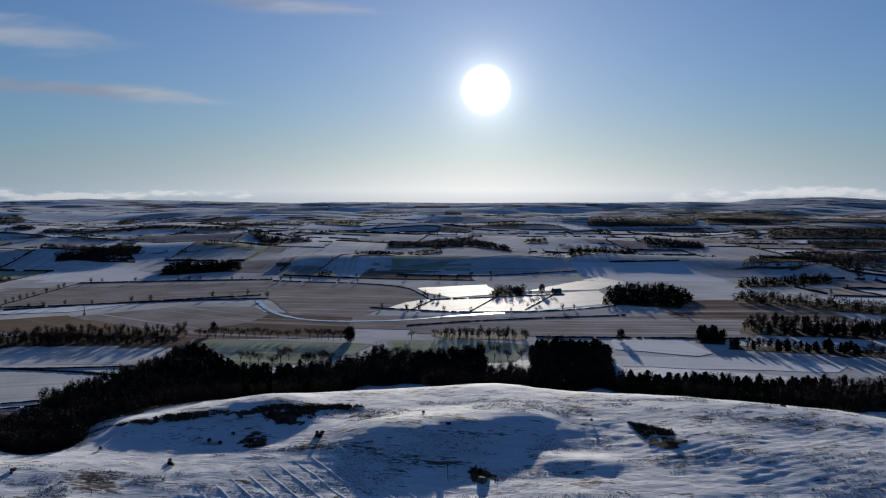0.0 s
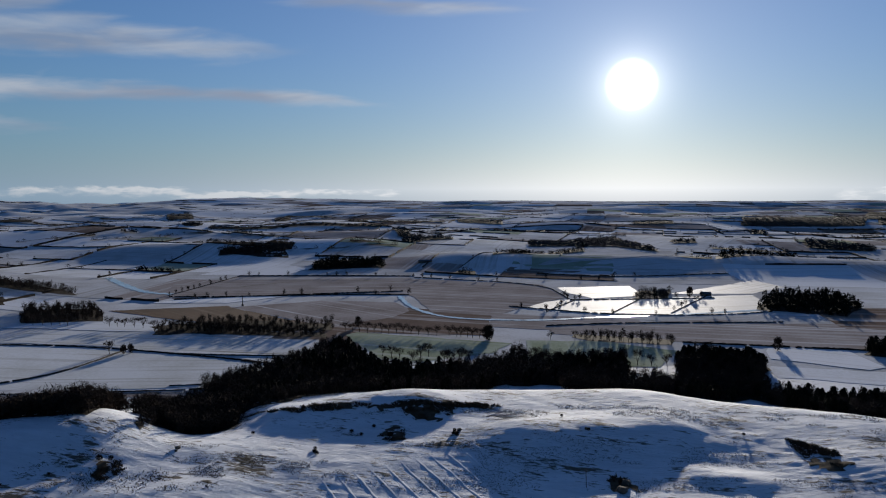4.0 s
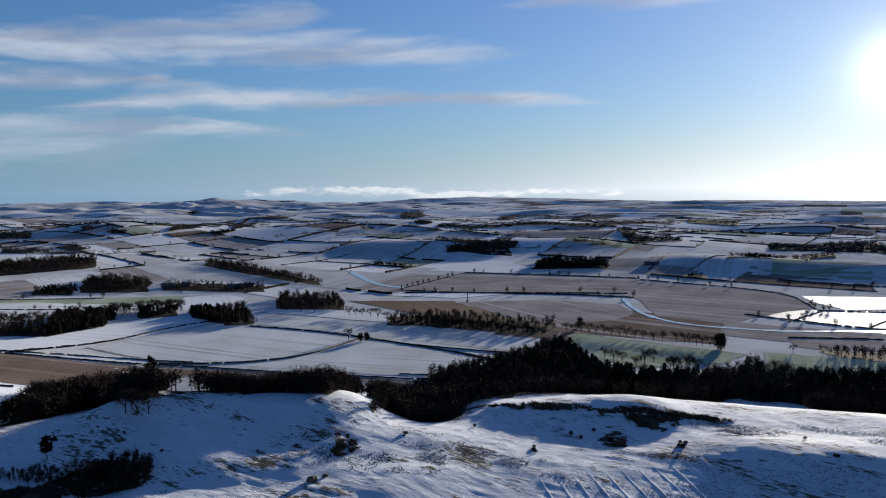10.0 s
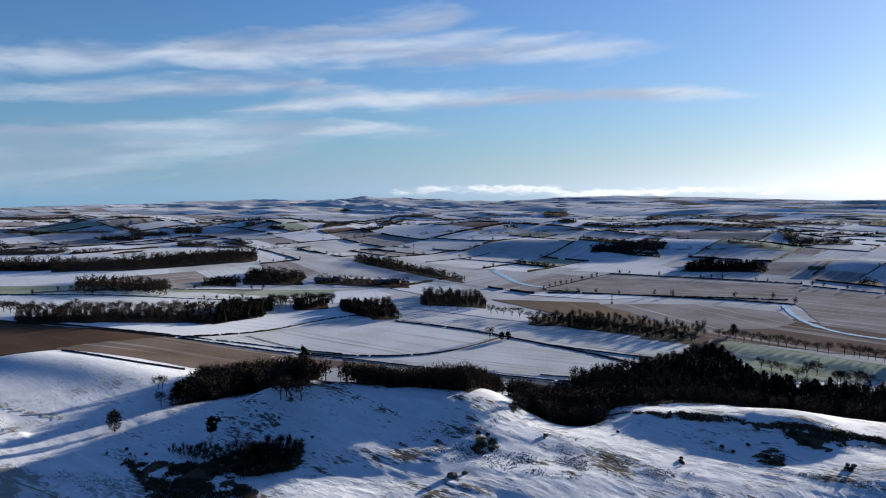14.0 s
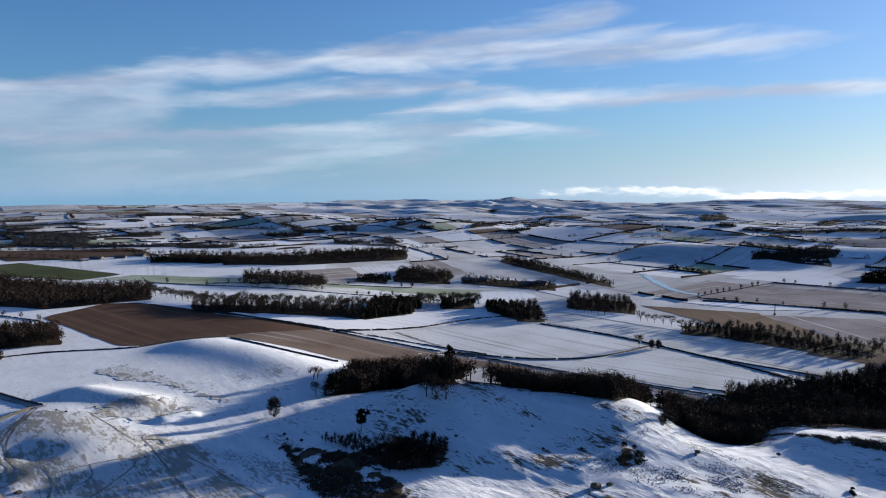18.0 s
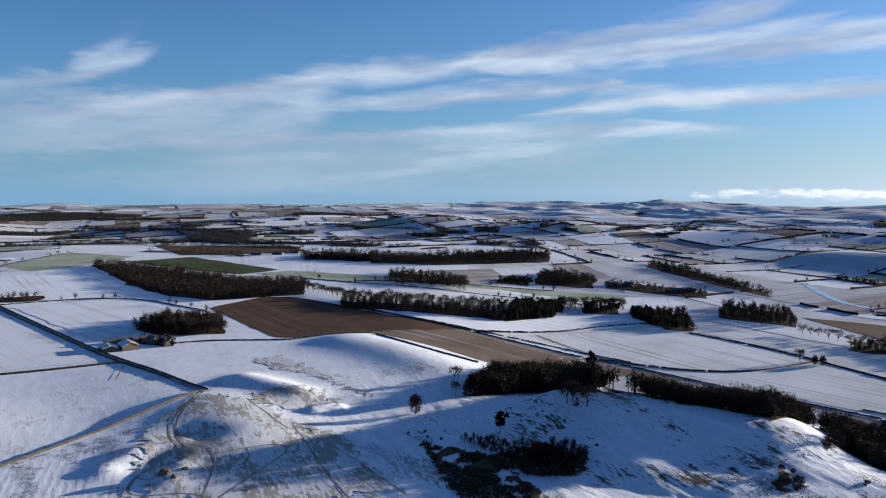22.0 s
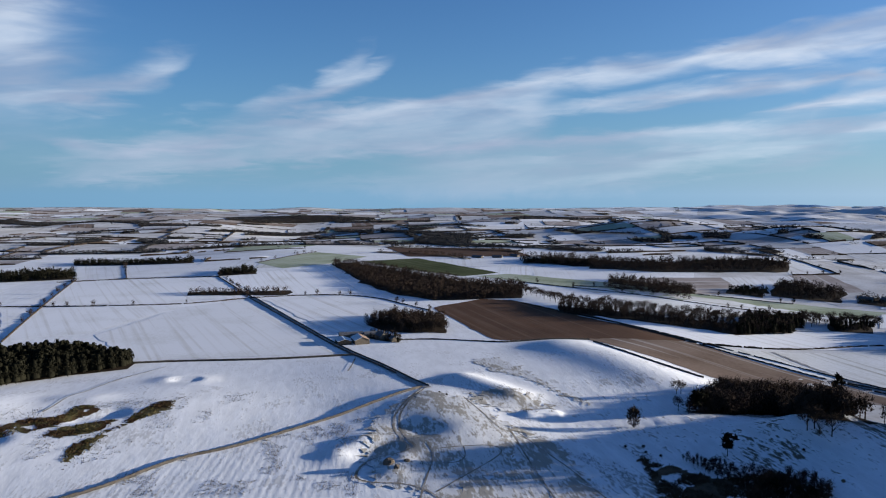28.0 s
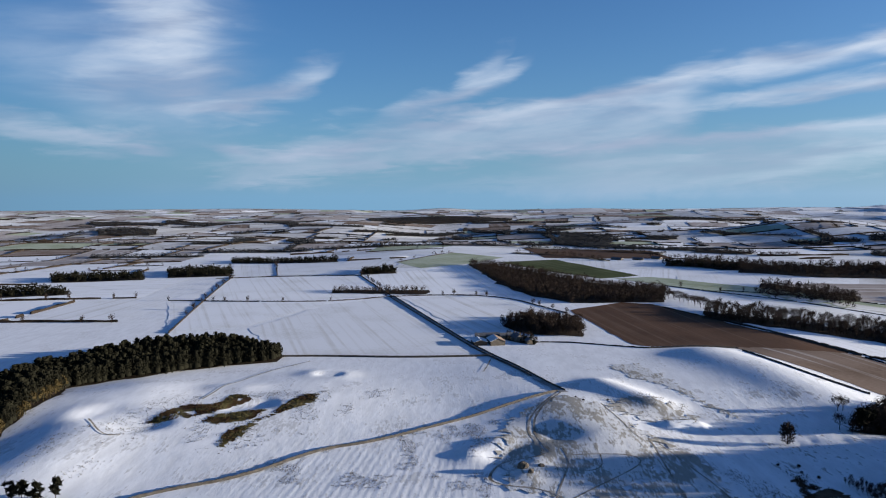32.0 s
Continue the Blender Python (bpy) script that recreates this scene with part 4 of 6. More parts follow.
field([(147, 636), (209, 634), (217, 578), (203, 568), (142, 594)], 0, 'small snow-covered paddock')
field([(136, 569), (241, 564), (300, 534), (282, 517), (132, 536)], 0, 'narrow snow-covered field')
field([(191, 751), (307, 762), (295, 672), (272, 638), (83, 646), (-26, 664), (-35, 697), (43, 728), (129, 765)], 2, 'flat stubble field under thin snow')
field([(-83, 818), (-16, 874), (74, 900), (204, 948), (196, 825), (134, 795), (28, 779), (-39, 783)], 6, 'icy flooded meadow')
field([(-37, 976), (60, 1009), (72, 920), (11, 887), (-17, 922)], 6, 'icy flooded meadow')
field([(106, 940), (235, 1097), (261, 1029), (206, 959)], 6, 'icy meadow beside the farm')
field([(-506, 821), (-506, 1010), (-257, 1055), (-243, 1038), (-310, 874), (-419, 835)], 2, 'broad stubble field under thin snow')
field([(-237, 1029), (-56, 1003), (-21, 888), (-48, 845), (-88, 749), (-160, 762), (-194, 844), (-213, 878), (-294, 868)], 2, 'broad stubble field beside the river')
field([(-508, 707), (-396, 760), (-245, 656), (-278, 653), (-391, 665)], 3, 'dark bare field')
field([(-387, 751), (-304, 816), (-213, 817), (-185, 763), (-193, 719), (-220, 685), (-235, 659)], 2, 'dark stubble field under thin snow')
field([(-815, 735), (-734, 788), (-533, 730), (-563, 680), (-685, 707), (-740, 666)], 0, 'snow-covered field')
field([(-709, 639), (-681, 687), (-624, 662), (-618, 609), (-635, 571)], 0, 'snow-covered field')
field([(-501, 763), (-439, 829), (-358, 840), (-406, 780)], 0, 'snow-covered field by the river')
field([(-682, -177), (-841, -123), (-879, -53), (-703, 0), (-568, 39), (-571, -94), (-566, -118)], 0, 'wide snow-covered field')
field([(-856, -317), (-854, -248), (-850, -127), (-696, -184), (-678, -223), (-658, -242)], 0, 'wide snow-covered field')
field([(-912, -120), (-911, -16), (-894, 73), (-771, 133), (-676, 61), (-654, 30), (-872, -40)], 0, 'snow-covered field behind the farm')
field([(-1115, -325), (-1129, -253), (-1114, -125), (-904, -55), (-867, -127), (-882, -327), (-985, -307)], 0, 'snow-covered field')
field([(-1125, -115), (-1191, -30), (-1240, 42), (-990, 80), (-912, 110), (-917, -49)], 0, 'snow-covered rise beside the long wood')
field([(-1288, 102), (-1320, 208), (-1088, 297), (-1058, 237), (-1137, 181)], 5, 'green field free of snow')
field([(-1056, 254), (-1071, 310), (-949, 423), (-854, 496), (-789, 587), (-717, 654), (-688, 608), (-752, 480), (-855, 397), (-981, 309)], 4, 'pale green field dusted with snow')
field([(-927, 356), (-804, 513), (-666, 609), (-677, 504), (-738, 375)], 1, 'snow-dusted pasture')
field([(-1307, -81), (-1452, 27), (-1361, 118), (-1270, 53), (-1213, -31)], 4, 'pale green field dusted with snow')
field([(-1623, 178), (-1482, 426), (-1307, 415), (-1353, 192)], 3, 'far ploughed field')
field([(-1410, -160), (-1680, 30), (-1576, 173), (-1481, 27)], 0, 'far snow-covered field')
field([(-1389, -393), (-1331, -184), (-1143, -128), (-1152, -255), (-1137, -324)], 0, 'snow-covered field between plantations')
field([(-1433, -533), (-1644, -547), (-1572, -234), (-1409, -195), (-1416, -405)], 0, 'far snow-covered field')
field([(-1356, -296), (-1152, -255), (-1137, -324), (-1343, -375)], 2, 'stubble field under thin snow')
field([(-67, 1118), (27, 1215), (217, 1279), (212, 1153), (63, 1099)], 8, 'snow-covered slope')
field([(-195, 1137), (-163, 1306), (-95, 1400), (-82, 1148)], 8, 'snow-covered slope')
field([(51, 1409), (166, 1502), (204, 1299), (-75, 1173)], 7, 'snow-covered slope')
field([(107, 2095), (427, 2560), (530, 2314), (262, 1564), (139, 1541)], 8, 'far snow-covered slope')
field([(-311, 1370), (-297, 1714), (-152, 1722), (-151, 1356), (-223, 1282)], 8, 'far snow-covered slope')
field([(-559, 915), (-451, 991), (-253, 1039), (-218, 995), (-231, 917), (-388, 851), (-489, 799)], 2, 'broad stubble field under thin snow')
field([(-576, 1021), (-574, 1220), (-433, 1103), (-443, 1027)], 0, 'snow-covered field')
# lanes, river and trodden tracks
strip([(-900, -58), (-720, -5), (-565, 39), (-488, 66), (-442, 80)], 5, 'lane')
rough([(-294, 57), (-301, 82), (-329, 108), (-365, 111), (-328, 128), (-269, 121), (-285, 46)])
rough([(-387, 41), (-409, 56), (-433, 80), (-405, 98), (-368, 109), (-329, 108), (-301, 82), (-294, 57), (-308, 36), (-343, 32)])
rough([(-423, 102), (-422, 127), (-397, 147), (-388, 118), (-402, 104)])
strip([(-566, -121), (-566, -82), (-560, -24), (-559, 43)], 3, 'track')
strip([(-544, 42), (-520, 38), (-502, 34)], 1.0, 'track')
strip([(-388, -183), (-360, -164), (-363, -155)], 0.9, 'track')
strip([(-546, -93), (-502, -125), (-429, -136)], 0.9, 'track')
strip([(-696, 969), (-622, 898), (-551, 839), (-505, 832)], 11, 'river')
strip([(-222, 866), (-193, 793), (-160, 747), (-123, 723), (-46, 725), (18, 759), (88, 781), (185, 830)], 6, 'river')
strip([(-454, 907), (-374, 1003), (-234, 993)], 3, 'track')
strip([(-546, 389), (-405, 389), (-316, 413), (-244, 433)], 4, 'lane')
rough([(-513, 125), (-521, 143), (-486, 153), (-447, 156), (-407, 169), (-397, 168), (-430, 157), (-459, 149), (-480, 133)])
strip([(-360, 108), (-319, 106), (-291, 105), (-262, 104)], 0.9, 'track')
strip([(-354, 111), (-334, 116), (-308, 122), (-289, 123), (-262, 126)], 0.7, 'track')
strip([(-440, 75), (-403, 57), (-382, 50), (-356, 51), (-339, 55), (-335, 47), (-336, 34), (-316, 25), (-308, 31), (-304, 48), (-293, 57), (-270, 62)], 1.1, 'track')
strip([(-440, 77), (-405, 60), (-382, 53), (-357, 54), (-341, 57)], 1.2, 'track')
strip([(-336, 65), (-336, 79), (-336, 95), (-329, 97), (-319, 88), (-306, 72), (-293, 58)], 0.7, 'track')
strip([(-344, 63), (-329, 64), (-310, 57), (-293, 52), (-270, 46)], 0.9, 'track')
strip([(-336, 79), (-325, 78), (-320, 73), (-321, 66)], 0.6, 'track')
strip([(-415, 96), (-390, 100), (-360, 103)], 0.8, 'track')
strip([(-305, -109), (-321, -79), (-354, -53), (-365, -27), (-388, 1), (-406, 26), (-427, 53), (-444, 75)], 2.6, 'verge')
# hedges and dry stone walls
dyke([(-290, -127), (-303, -113), (-319, -81), (-352, -55), (-363, -29), (-386, -1), (-404, 24), (-425, 51), (-445, 76)])
dyke([(-563, -120), (-563, -81), (-556, -24), (-555, 43)])
dyke([(-904, -56), (-722, -4), (-567, 41), (-489, 67), (-447, 81)])
dyke([(-895, -60), (-717, -7), (-563, 38), (-486, 65)])
hedge([(-611, 71), (-612, 110), (-587, 159), (-582, 172)], 1.6)
dyke([(-567, 239), (-493, 245), (-458, 275)])
hedge([(-802, 247), (-676, 291), (-582, 333), (-504, 378), (-432, 398)], 1.8)
dyke([(-582, 172), (-580, 241)])
hedge([(-874, -323), (-862, -228), (-857, -119), (-904, -55), (-909, 74), (-763, 135)], 2.0)
hedge([(-1152, -325), (-824, -272), (-663, -244)], 3.0)
hedge([(-1120, -342), (-1138, -255), (-1128, -122)], 2.0)
hedge([(-1128, -122), (-889, -54)], 2.2)
hedge([(-1385, -310), (-1144, -254)], 2.5)
hedge([(-567, 338), (-554, 414), (-564, 493), (-550, 547)], 2.5)
dyke([(-452, 383), (-402, 409), (-373, 445), (-367, 480), (-369, 531)])
hedge([(-500, 532), (-414, 542), (-280, 523), (-225, 509)], 2.0)
dyke([(-710, 284), (-629, 308), (-571, 334)])
hedge([(-566, 334), (-463, 380), (-316, 413), (-246, 437)], 1.8)
dyke([(-326, 528), (-277, 530), (-229, 536)])
hedge([(-272, 440), (-252, 447)], 1.5)
hedge([(-500, 812), (-415, 826), (-294, 868), (-213, 878)], 2.5)
hedge([(-245, 1044), (-56, 1010), (-17, 876)], 2.0)
hedge([(-506, 821), (-506, 1010)], 2.0)
hedge([(-506, 1010), (-248, 1056)], 2.5)
hedge([(-82, 810), (28, 772), (132, 787), (196, 821)], 2.0)
hedge([(-484, 792), (-384, 842), (-228, 907)], 2.5)
hedge([(-983, 301), (-855, 397), (-748, 478), (-683, 603)], 2.0)
hedge([(-932, 358), (-849, 494), (-786, 584)], 2.0)
hedge([(-1297, -76), (-1466, 27)], 2.0)
hedge([(-71, 1116), (63, 1099), (212, 1153)], 3.0)
hedge([(-195, 1137), (-163, 1306), (-96, 1417)], 2.5)
hedge([(83, 644), (271, 635)], 2.5)
hedge([(-35, 700), (43, 730), (193, 758)], 2.0)
# woods
wood([(-1263, 48), (-1229, 107), (-998, 224), (-954, 297), (-837, 259), (-836, 152), (-912, 110), (-1020, 82)], 'bare', 7.5, 12, 'long wood of bare broadleaved trees')
wood([(-621, 60), (-597, 81), (-617, 87), (-645, 75), (-648, 61)], 'mixed', 5, 6, 'dark trees round the farmhouse')
wood([(-691, 60), (-648, 85), (-635, 129), (-699, 139), (-746, 97)], 'bare', 6, 13, 'round clump of bare trees beside the farm')
grove([(-877, 270), (-765, 288), (-707, 330), (-654, 425), (-647, 496), (-638, 578), (-661, 599), (-690, 528), (-692, 455), (-726, 370), (-802, 302), (-912, 280)], 'bare', 9.5, 10.5, 'bare tree in a belt between fields')
wood([(-661, 436), (-645, 494), (-684, 519), (-704, 464)], 'pine', 7, 10, 'dark clump of trees in the belt')
wood([(-346, -227), (-373, -221), (-465, -233), (-490, -209), (-517, -177), (-547, -119), (-566, -120), (-560, -119), (-599, -159), (-586, -214), (-547, -250), (-496, -272), (-426, -279)], 'pine', 3.9, 15, 'dense dark conifer plantation')
wood([(-341, -221), (-369, -219), (-435, -225), (-471, -238), (-427, -234), (-383, -228), (-357, -231)], 'larch', 4.2, 10, 'yellowish larches along the plantation edge')
wood([(-930, -135), (-916, -16), (-957, -15), (-961, -140)], 'bare', 7, 8, 'narrow strip of bare trees')
wood([(-1134, -123), (-1148, -67), (-1202, -75), (-1200, -127)], 'pine', 7, 10, 'small dark plantation')
wood([(-1379, -394), (-1342, -188), (-1411, -198), (-1458, -416)], 'pine', 9, 10, 'dark strip plantation')
wood([(-1141, -423), (-1160, -328), (-1249, -357), (-1242, -461)], 'pine', 8, 12, 'dark strip plantation')
wood([(-1082, -576), (-1110, -447), (-1172, -475), (-1150, -611)], 'pine', 8, 12, 'dark strip plantation')
wood([(-902, -570), (-932, -472), (-979, -497), (-971, -614)], 'pine', 8, 11, 'dark strip plantation')
wood([(-944, 417), (-848, 487), (-890, 513), (-994, 439)], 'bare', 8, 11, 'clump of bare trees')
wood([(-873, 552), (-859, 604), (-889, 620), (-900, 572)], 'pine', 8, 9, 'small clump of trees')
wood([(-871, 619), (-821, 683), (-861, 718), (-931, 681), (-924, 656)], 'bare', 8, 12, 'wood of bare trees')
wood([(-1324, 370), (-1246, 531), (-1127, 610), (-1188, 630), (-1389, 516)], 'bare', 11, 12, 'far wood of bare trees')
wood([(-1113, 613), (-1091, 801), (-1153, 841), (-1169, 655)], 'pine', 12, 11, 'far dark wood')
wood([(-378, 220), (-369, 240), (-395, 283), (-292, 262), (-327, 367), (-273, 382), (-197, 323), (-177, 338), (-173, 349), (-235, 417), (-257, 389), (-228, 302), (-261, 292), (-297, 266), (-422, 322), (-430, 274)], 'bare', 3.9, 12.5, 'wood of bare trees along the foot of the knoll')
wood([(-206, 327), (-199, 344), (-187, 350), (-177, 358), (-136, 357), (-96, 374), (-52, 482), (29, 489), (33, 577), (-24, 549), (-51, 569), (-93, 516), (-110, 508), (-150, 518), (-195, 573), (-210, 560), (-214, 534), (-237, 479), (-252, 451)], 'mixed', 5.0, 11, 'dense dark mixed wood below the hill')
wood([(-27, 413), (24, 405), (103, 476), (161, 395), (276, 428), (306, 478), (197, 485), (122, 492), (61, 496), (-2, 490)], 'mixed', 5.0, 10, 'dark mixed wood below the hill')
wood([(-373, 214), (-370, 242), (-388, 281), (-312, 244), (-300, 256), (-391, 332), (-404, 314), (-410, 292), (-397, 249)], 'bare', 3.0, 15, 'row of tall bare trees at the foot of the knoll')
wood([(-8, 428), (67, 424), (79, 499), (54, 517), (-9, 500)], 'mixed', 5.0, 11, 'dark mixed wood below the hill')
wood([(60, 485), (116, 485), (134, 578), (100, 597), (72, 589)], 'mixed', 5.0, 12, 'tall dark block of the mixed wood')
wood([(-184, 366), (-202, 351), (-205, 306), (-213, 320), (-236, 418), (-246, 462), (-205, 488), (-176, 462), (-161, 382)], 'bare', 4.8, 9, 'bare trees filling the gully beside the hill')
wood([(183, 834), (261, 803), (298, 866), (303, 957), (225, 948)], 'pine', 8, 12, 'dark wood on the river plain')
wood([(234, 593), (357, 558), (372, 581), (246, 610)], 'mixed', 7, 11, 'belt of dark trees')
wood([(217, 620), (241, 610), (256, 653), (230, 653)], 'mixed', 7, 12, 'clump of dark trees')
wood([(271, 658), (399, 626), (440, 689), (305, 728)], 'mixed', 9, 11, 'dark wood on the plain')
wood([(339, 843), (416, 788), (474, 744), (508, 798), (370, 903)], 'bare', 9, 11, 'belt of trees on the plain')
wood([(388, 968), (543, 1017), (580, 1087), (421, 1029)], 'pine', 10, 10, 'far belt of trees')
wood([(-722, 265), (-652, 340), (-609, 398), (-631, 471), (-665, 498), (-658, 430), (-691, 360), (-768, 282)], 'bare', 7, 11, 'belt of bare trees along a field edge')
wood([(-611, 394), (-619, 463), (-660, 493), (-665, 448)], 'pine', 6.5, 11, 'dark clump in the tree belt')
wood([(-632, 511), (-611, 546), (-645, 571), (-668, 541)], 'mixed', 7, 10, 'dark clump of trees')
wood([(-598, 547), (-524, 522), (-504, 543), (-578, 606), (-624, 575)], 'mixed', 6.5, 11, 'small wood in the fields')
wood([(-549, 625), (-470, 648), (-531, 720), (-603, 697)], 'bare', 7.5, 11, 'wood of bare trees')
wood([(-888, 388), (-803, 460), (-863, 494), (-935, 418)], 'bare', 8, 12, 'wood of bare trees')
wood([(-845, 595), (-788, 652), (-850, 698), (-918, 655)], 'bare', 9, 11, 'wood of bare trees')
wood([(-860, 541), (-832, 578), (-872, 605), (-894, 568)], 'pine', 9, 9, 'small dark wood')
wood([(-921, 880), (-792, 846), (-621, 802), (-657, 836), (-893, 923)], 'bare', 9, 10, 'belt of trees along a stream')
wood([(-384, 595), (-230, 646), (-241, 678), (-349, 679), (-402, 632)], 'bare', 8, 9, 'loose belt of bare trees')
wood([(-419, 1089), (-317, 1137), (-348, 1220), (-443, 1190)], 'pine', 9, 11, 'dark wood on the plain')
wood([(-425, 1085), (-321, 1151), (-345, 1219), (-448, 1190)], 'pine', 9, 11, 'dark wood on the plain')
wood([(210, 1256), (358, 1331), (374, 1413), (237, 1352)], 'pine', 11, 11, 'dark strip wood on a slope')
wood([(-669, 1265), (-525, 1241), (-584, 1355), (-702, 1358)], 'bare', 11, 11, 'far wood of bare trees')
wood([(-1199, 402), (-1132, 439), (-1075, 547), (-1059, 773), (-1109, 809), (-1174, 597), (-1299, 528), (-1289, 432)], 'bare', 11, 12, 'far wood of bare trees')
wood([(-934, 889), (-838, 863), (-668, 809), (-693, 850), (-900, 939), (-992, 957)], 'bare', 9, 10, 'belt of trees along a stream')
wood([(-1101, 448), (-1039, 541), (-1029, 752), (-1098, 803), (-1119, 583), (-1249, 508)], 'bare', 10, 12, 'long belt of bare trees')
wood([(-345, 607), (-223, 611), (-229, 629), (-358, 631)], 'bare', 7, 9, 'loose row of bare trees on a field edge')
wood([(-257, 175), (-274, 193), (-278, 205), (-270, 213), (-251, 210), (-246, 200), (-247, 187)], 'mixed', 2.6, 6.5, 'dense dark trees in the hollow')
wood([(-309, 176), (-299, 192), (-274, 193), (-272, 183), (-291, 178)], 'bare', 2.4, 4.0, 'low brown scrub trees in the hollow')
wood([(56, 882), (98, 899), (109, 962), (71, 962)], 'mixed', 7, 9, 'dark trees round a far farm')
wood([(-7, 639), (72, 629), (77, 653), (-8, 664)], 'bare', 8, 9, 'loose belt of bare trees beyond the park')
hedge([(-39, 783), (-10, 869)], 2)
hedge([(28, 779), (67, 895)], 2)
hedge([(90, 793), (144, 923)], 2)
hedge([(-16, 868), (153, 913)], 2)
far_wood([(-1189, 2165), (-960, 2178), (-980, 2224), (-1226, 2232)], 'pine')
far_wood([(-972, 2206), (-639, 2329), (-649, 2368), (-993, 2253)], 'pine')
far_wood([(-1334, 2248), (-1277, 2278), (-1302, 2322), (-1356, 2286)], 'pine')
far_wood([(-1141, 2578), (-1190, 2827), (-1281, 3044), (-1314, 2968)], 'pine')
far_wood([(-1264, 3005), (-1001, 2849), (-1009, 2874), (-1282, 3047)], 'bare')
far_wood([(-831, 2520), (-768, 2530), (-785, 2588), (-864, 2623)], 'pine')
far_wood([(-765, 2574), (-500, 2594), (-511, 2653), (-782, 2631)], 'bare')
far_wood([(-482, 1819), (-382, 1566), (-430, 1766), (-604, 2279)], 'bare')
far_wood([(-377, 1500), (-339, 1538), (-381, 1731), (-441, 1755)], 'bare')
far_wood([(-351, 1594), (-302, 1663), (-312, 1720), (-379, 1719)], 'bare')
far_wood([(-806, 1627), (-647, 1655), (-650, 1662), (-812, 1640)], 'bare')
far_wood([(-462, 1397), (-374, 1442), (-376, 1450), (-468, 1416)], 'bare')
far_wood([(-663, 1246), (-595, 1291), (-606, 1313), (-681, 1282)], 'bare')
far_wood([(-598, 1297), (-474, 1345), (-476, 1350), (-601, 1303)], 'bare')
far_wood([(-483, 1340), (-368, 1421), (-370, 1427), (-484, 1343)], 'bare')
far_wood([(-456, 2630), (-279, 2501), (-305, 2737), (-483, 2788)], 'bare')
far_wood([(-157, 1231), (0, 1438), (0, 1500), (-159, 1247)], 'bare')
far_wood([(-110, 1509), (-17, 1567), (-21, 1898), (-126, 1728)], 'pine')
far_wood([(-17, 1542), (62, 1571), (78, 1966), (-21, 1912)], 'pine')
far_wood([(62, 1571), (138, 1470), (140, 1491), (77, 1949)], 'pine')
far_wood([(545, 2751), (956, 2769), (1059, 3071), (582, 2942)], 'bare')
far_wood([(1024, 2955), (1410, 2867), (1478, 3005), (1182, 3413)], 'bare')
far_wood([(161, 2575), (291, 2573), (317, 2811), (173, 2763)], 'bare')
far_wood([(479, 2281), (521, 2274), (549, 2394), (502, 2391)], 'pine')
far_wood([(190, 1676), (235, 1675), (246, 1752), (201, 1775)], 'bare')
far_wood([(451, 1635), (565, 1579), (588, 1646), (503, 1822)], 'pine')
far_wood([(1008, 2797), (1322, 2774), (1351, 2835), (1076, 2985)], 'bare')
far_wood([(1371, 2786), (1576, 2598), (1610, 2655), (1478, 3005)], 'bare')
far_wood([(862, 2157), (810, 1879), (908, 2109), (1051, 2632)], 'bare')
far_wood([(836, 1873), (967, 1846), (1292, 2468), (1152, 2584)], 'bare')
far_wood([(967, 1846), (1124, 1850), (1506, 2480), (1301, 2485)], 'pine')
far_wood([(815, 1627), (934, 1536), (1064, 1750), (890, 1778)], 'bare')
far_wood([(488, 1172), (568, 1187), (666, 1393), (503, 1209)], 'bare')
far_wood([(563, 1175), (819, 1344), (880, 1446), (698, 1460)], 'bare')
far_wood([(441, 1144), (542, 1132), (552, 1152), (442, 1147)], 'bare')
far_wood([(537, 1121), (762, 1250), (779, 1279), (543, 1133)], 'bare')
far_wood([(-1633, 959), (-1549, 977), (-1669, 1053), (-1758, 1033)], 'pine')
far_wood([(-1862, 1153), (-1696, 1106), (-1744, 1137), (-1885, 1167)], 'bare')
far_wood([(-1774, 1179), (-1589, 1095), (-1601, 1103), (-1798, 1196)], 'bare')
far_wood([(-1533, 1088), (-1512, 1103), (-1533, 1118), (-1563, 1110)], 'pine')
far_wood([(-1444, 1088), (-1419, 1116), (-1446, 1137), (-1466, 1105)], 'pine')
far_wood([(-1410, 1129), (-1343, 1142), (-1353, 1150), (-1415, 1132)], 'bare')
far_wood([(-1384, 1209), (-1415, 1325), (-1648, 1543), (-1430, 1250)], 'bare')
far_wood([(-1669, 1562), (-2152, 2288), (-2207, 2346), (-1732, 1621)], 'bare')
far_wood([(-2169, 2306), (-2018, 2379), (-2044, 2410), (-2275, 2419)], 'bare')
far_wood([(-1995, 2352), (-1578, 2206), (-1595, 2229), (-2021, 2383)], 'bare')
far_wood([(-1298, 1259), (-1304, 1338), (-1339, 1374), (-1328, 1287)], 'pine')
far_wood([(-1353, 1388), (-2058, 2236), (-2116, 2299), (-1608, 1650)], 'bare')
far_wood([(-1157, 1320), (-1074, 1455), (-1079, 1461), (-1162, 1326)], 'bare')
far_wood([(-1046, 1395), (-946, 1511), (-951, 1518), (-1051, 1401)], 'bare')
far_wood([(-951, 1518), (-882, 1635), (-887, 1644), (-955, 1525)], 'bare')
far_wood([(-1057, 1528), (-1015, 1541), (-1024, 1554), (-1067, 1541)], 'pine')
far_wood([(-1588, 2579), (-1519, 2645), (-1722, 3000), (-1803, 2928)], 'pine')
far_wood([(-1310, 2222), (-1251, 2238), (-1285, 2299), (-1353, 2295)], 'pine')
far_wood([(-1346, 790), (-1287, 822), (-1350, 862), (-1403, 824)], 'bare')
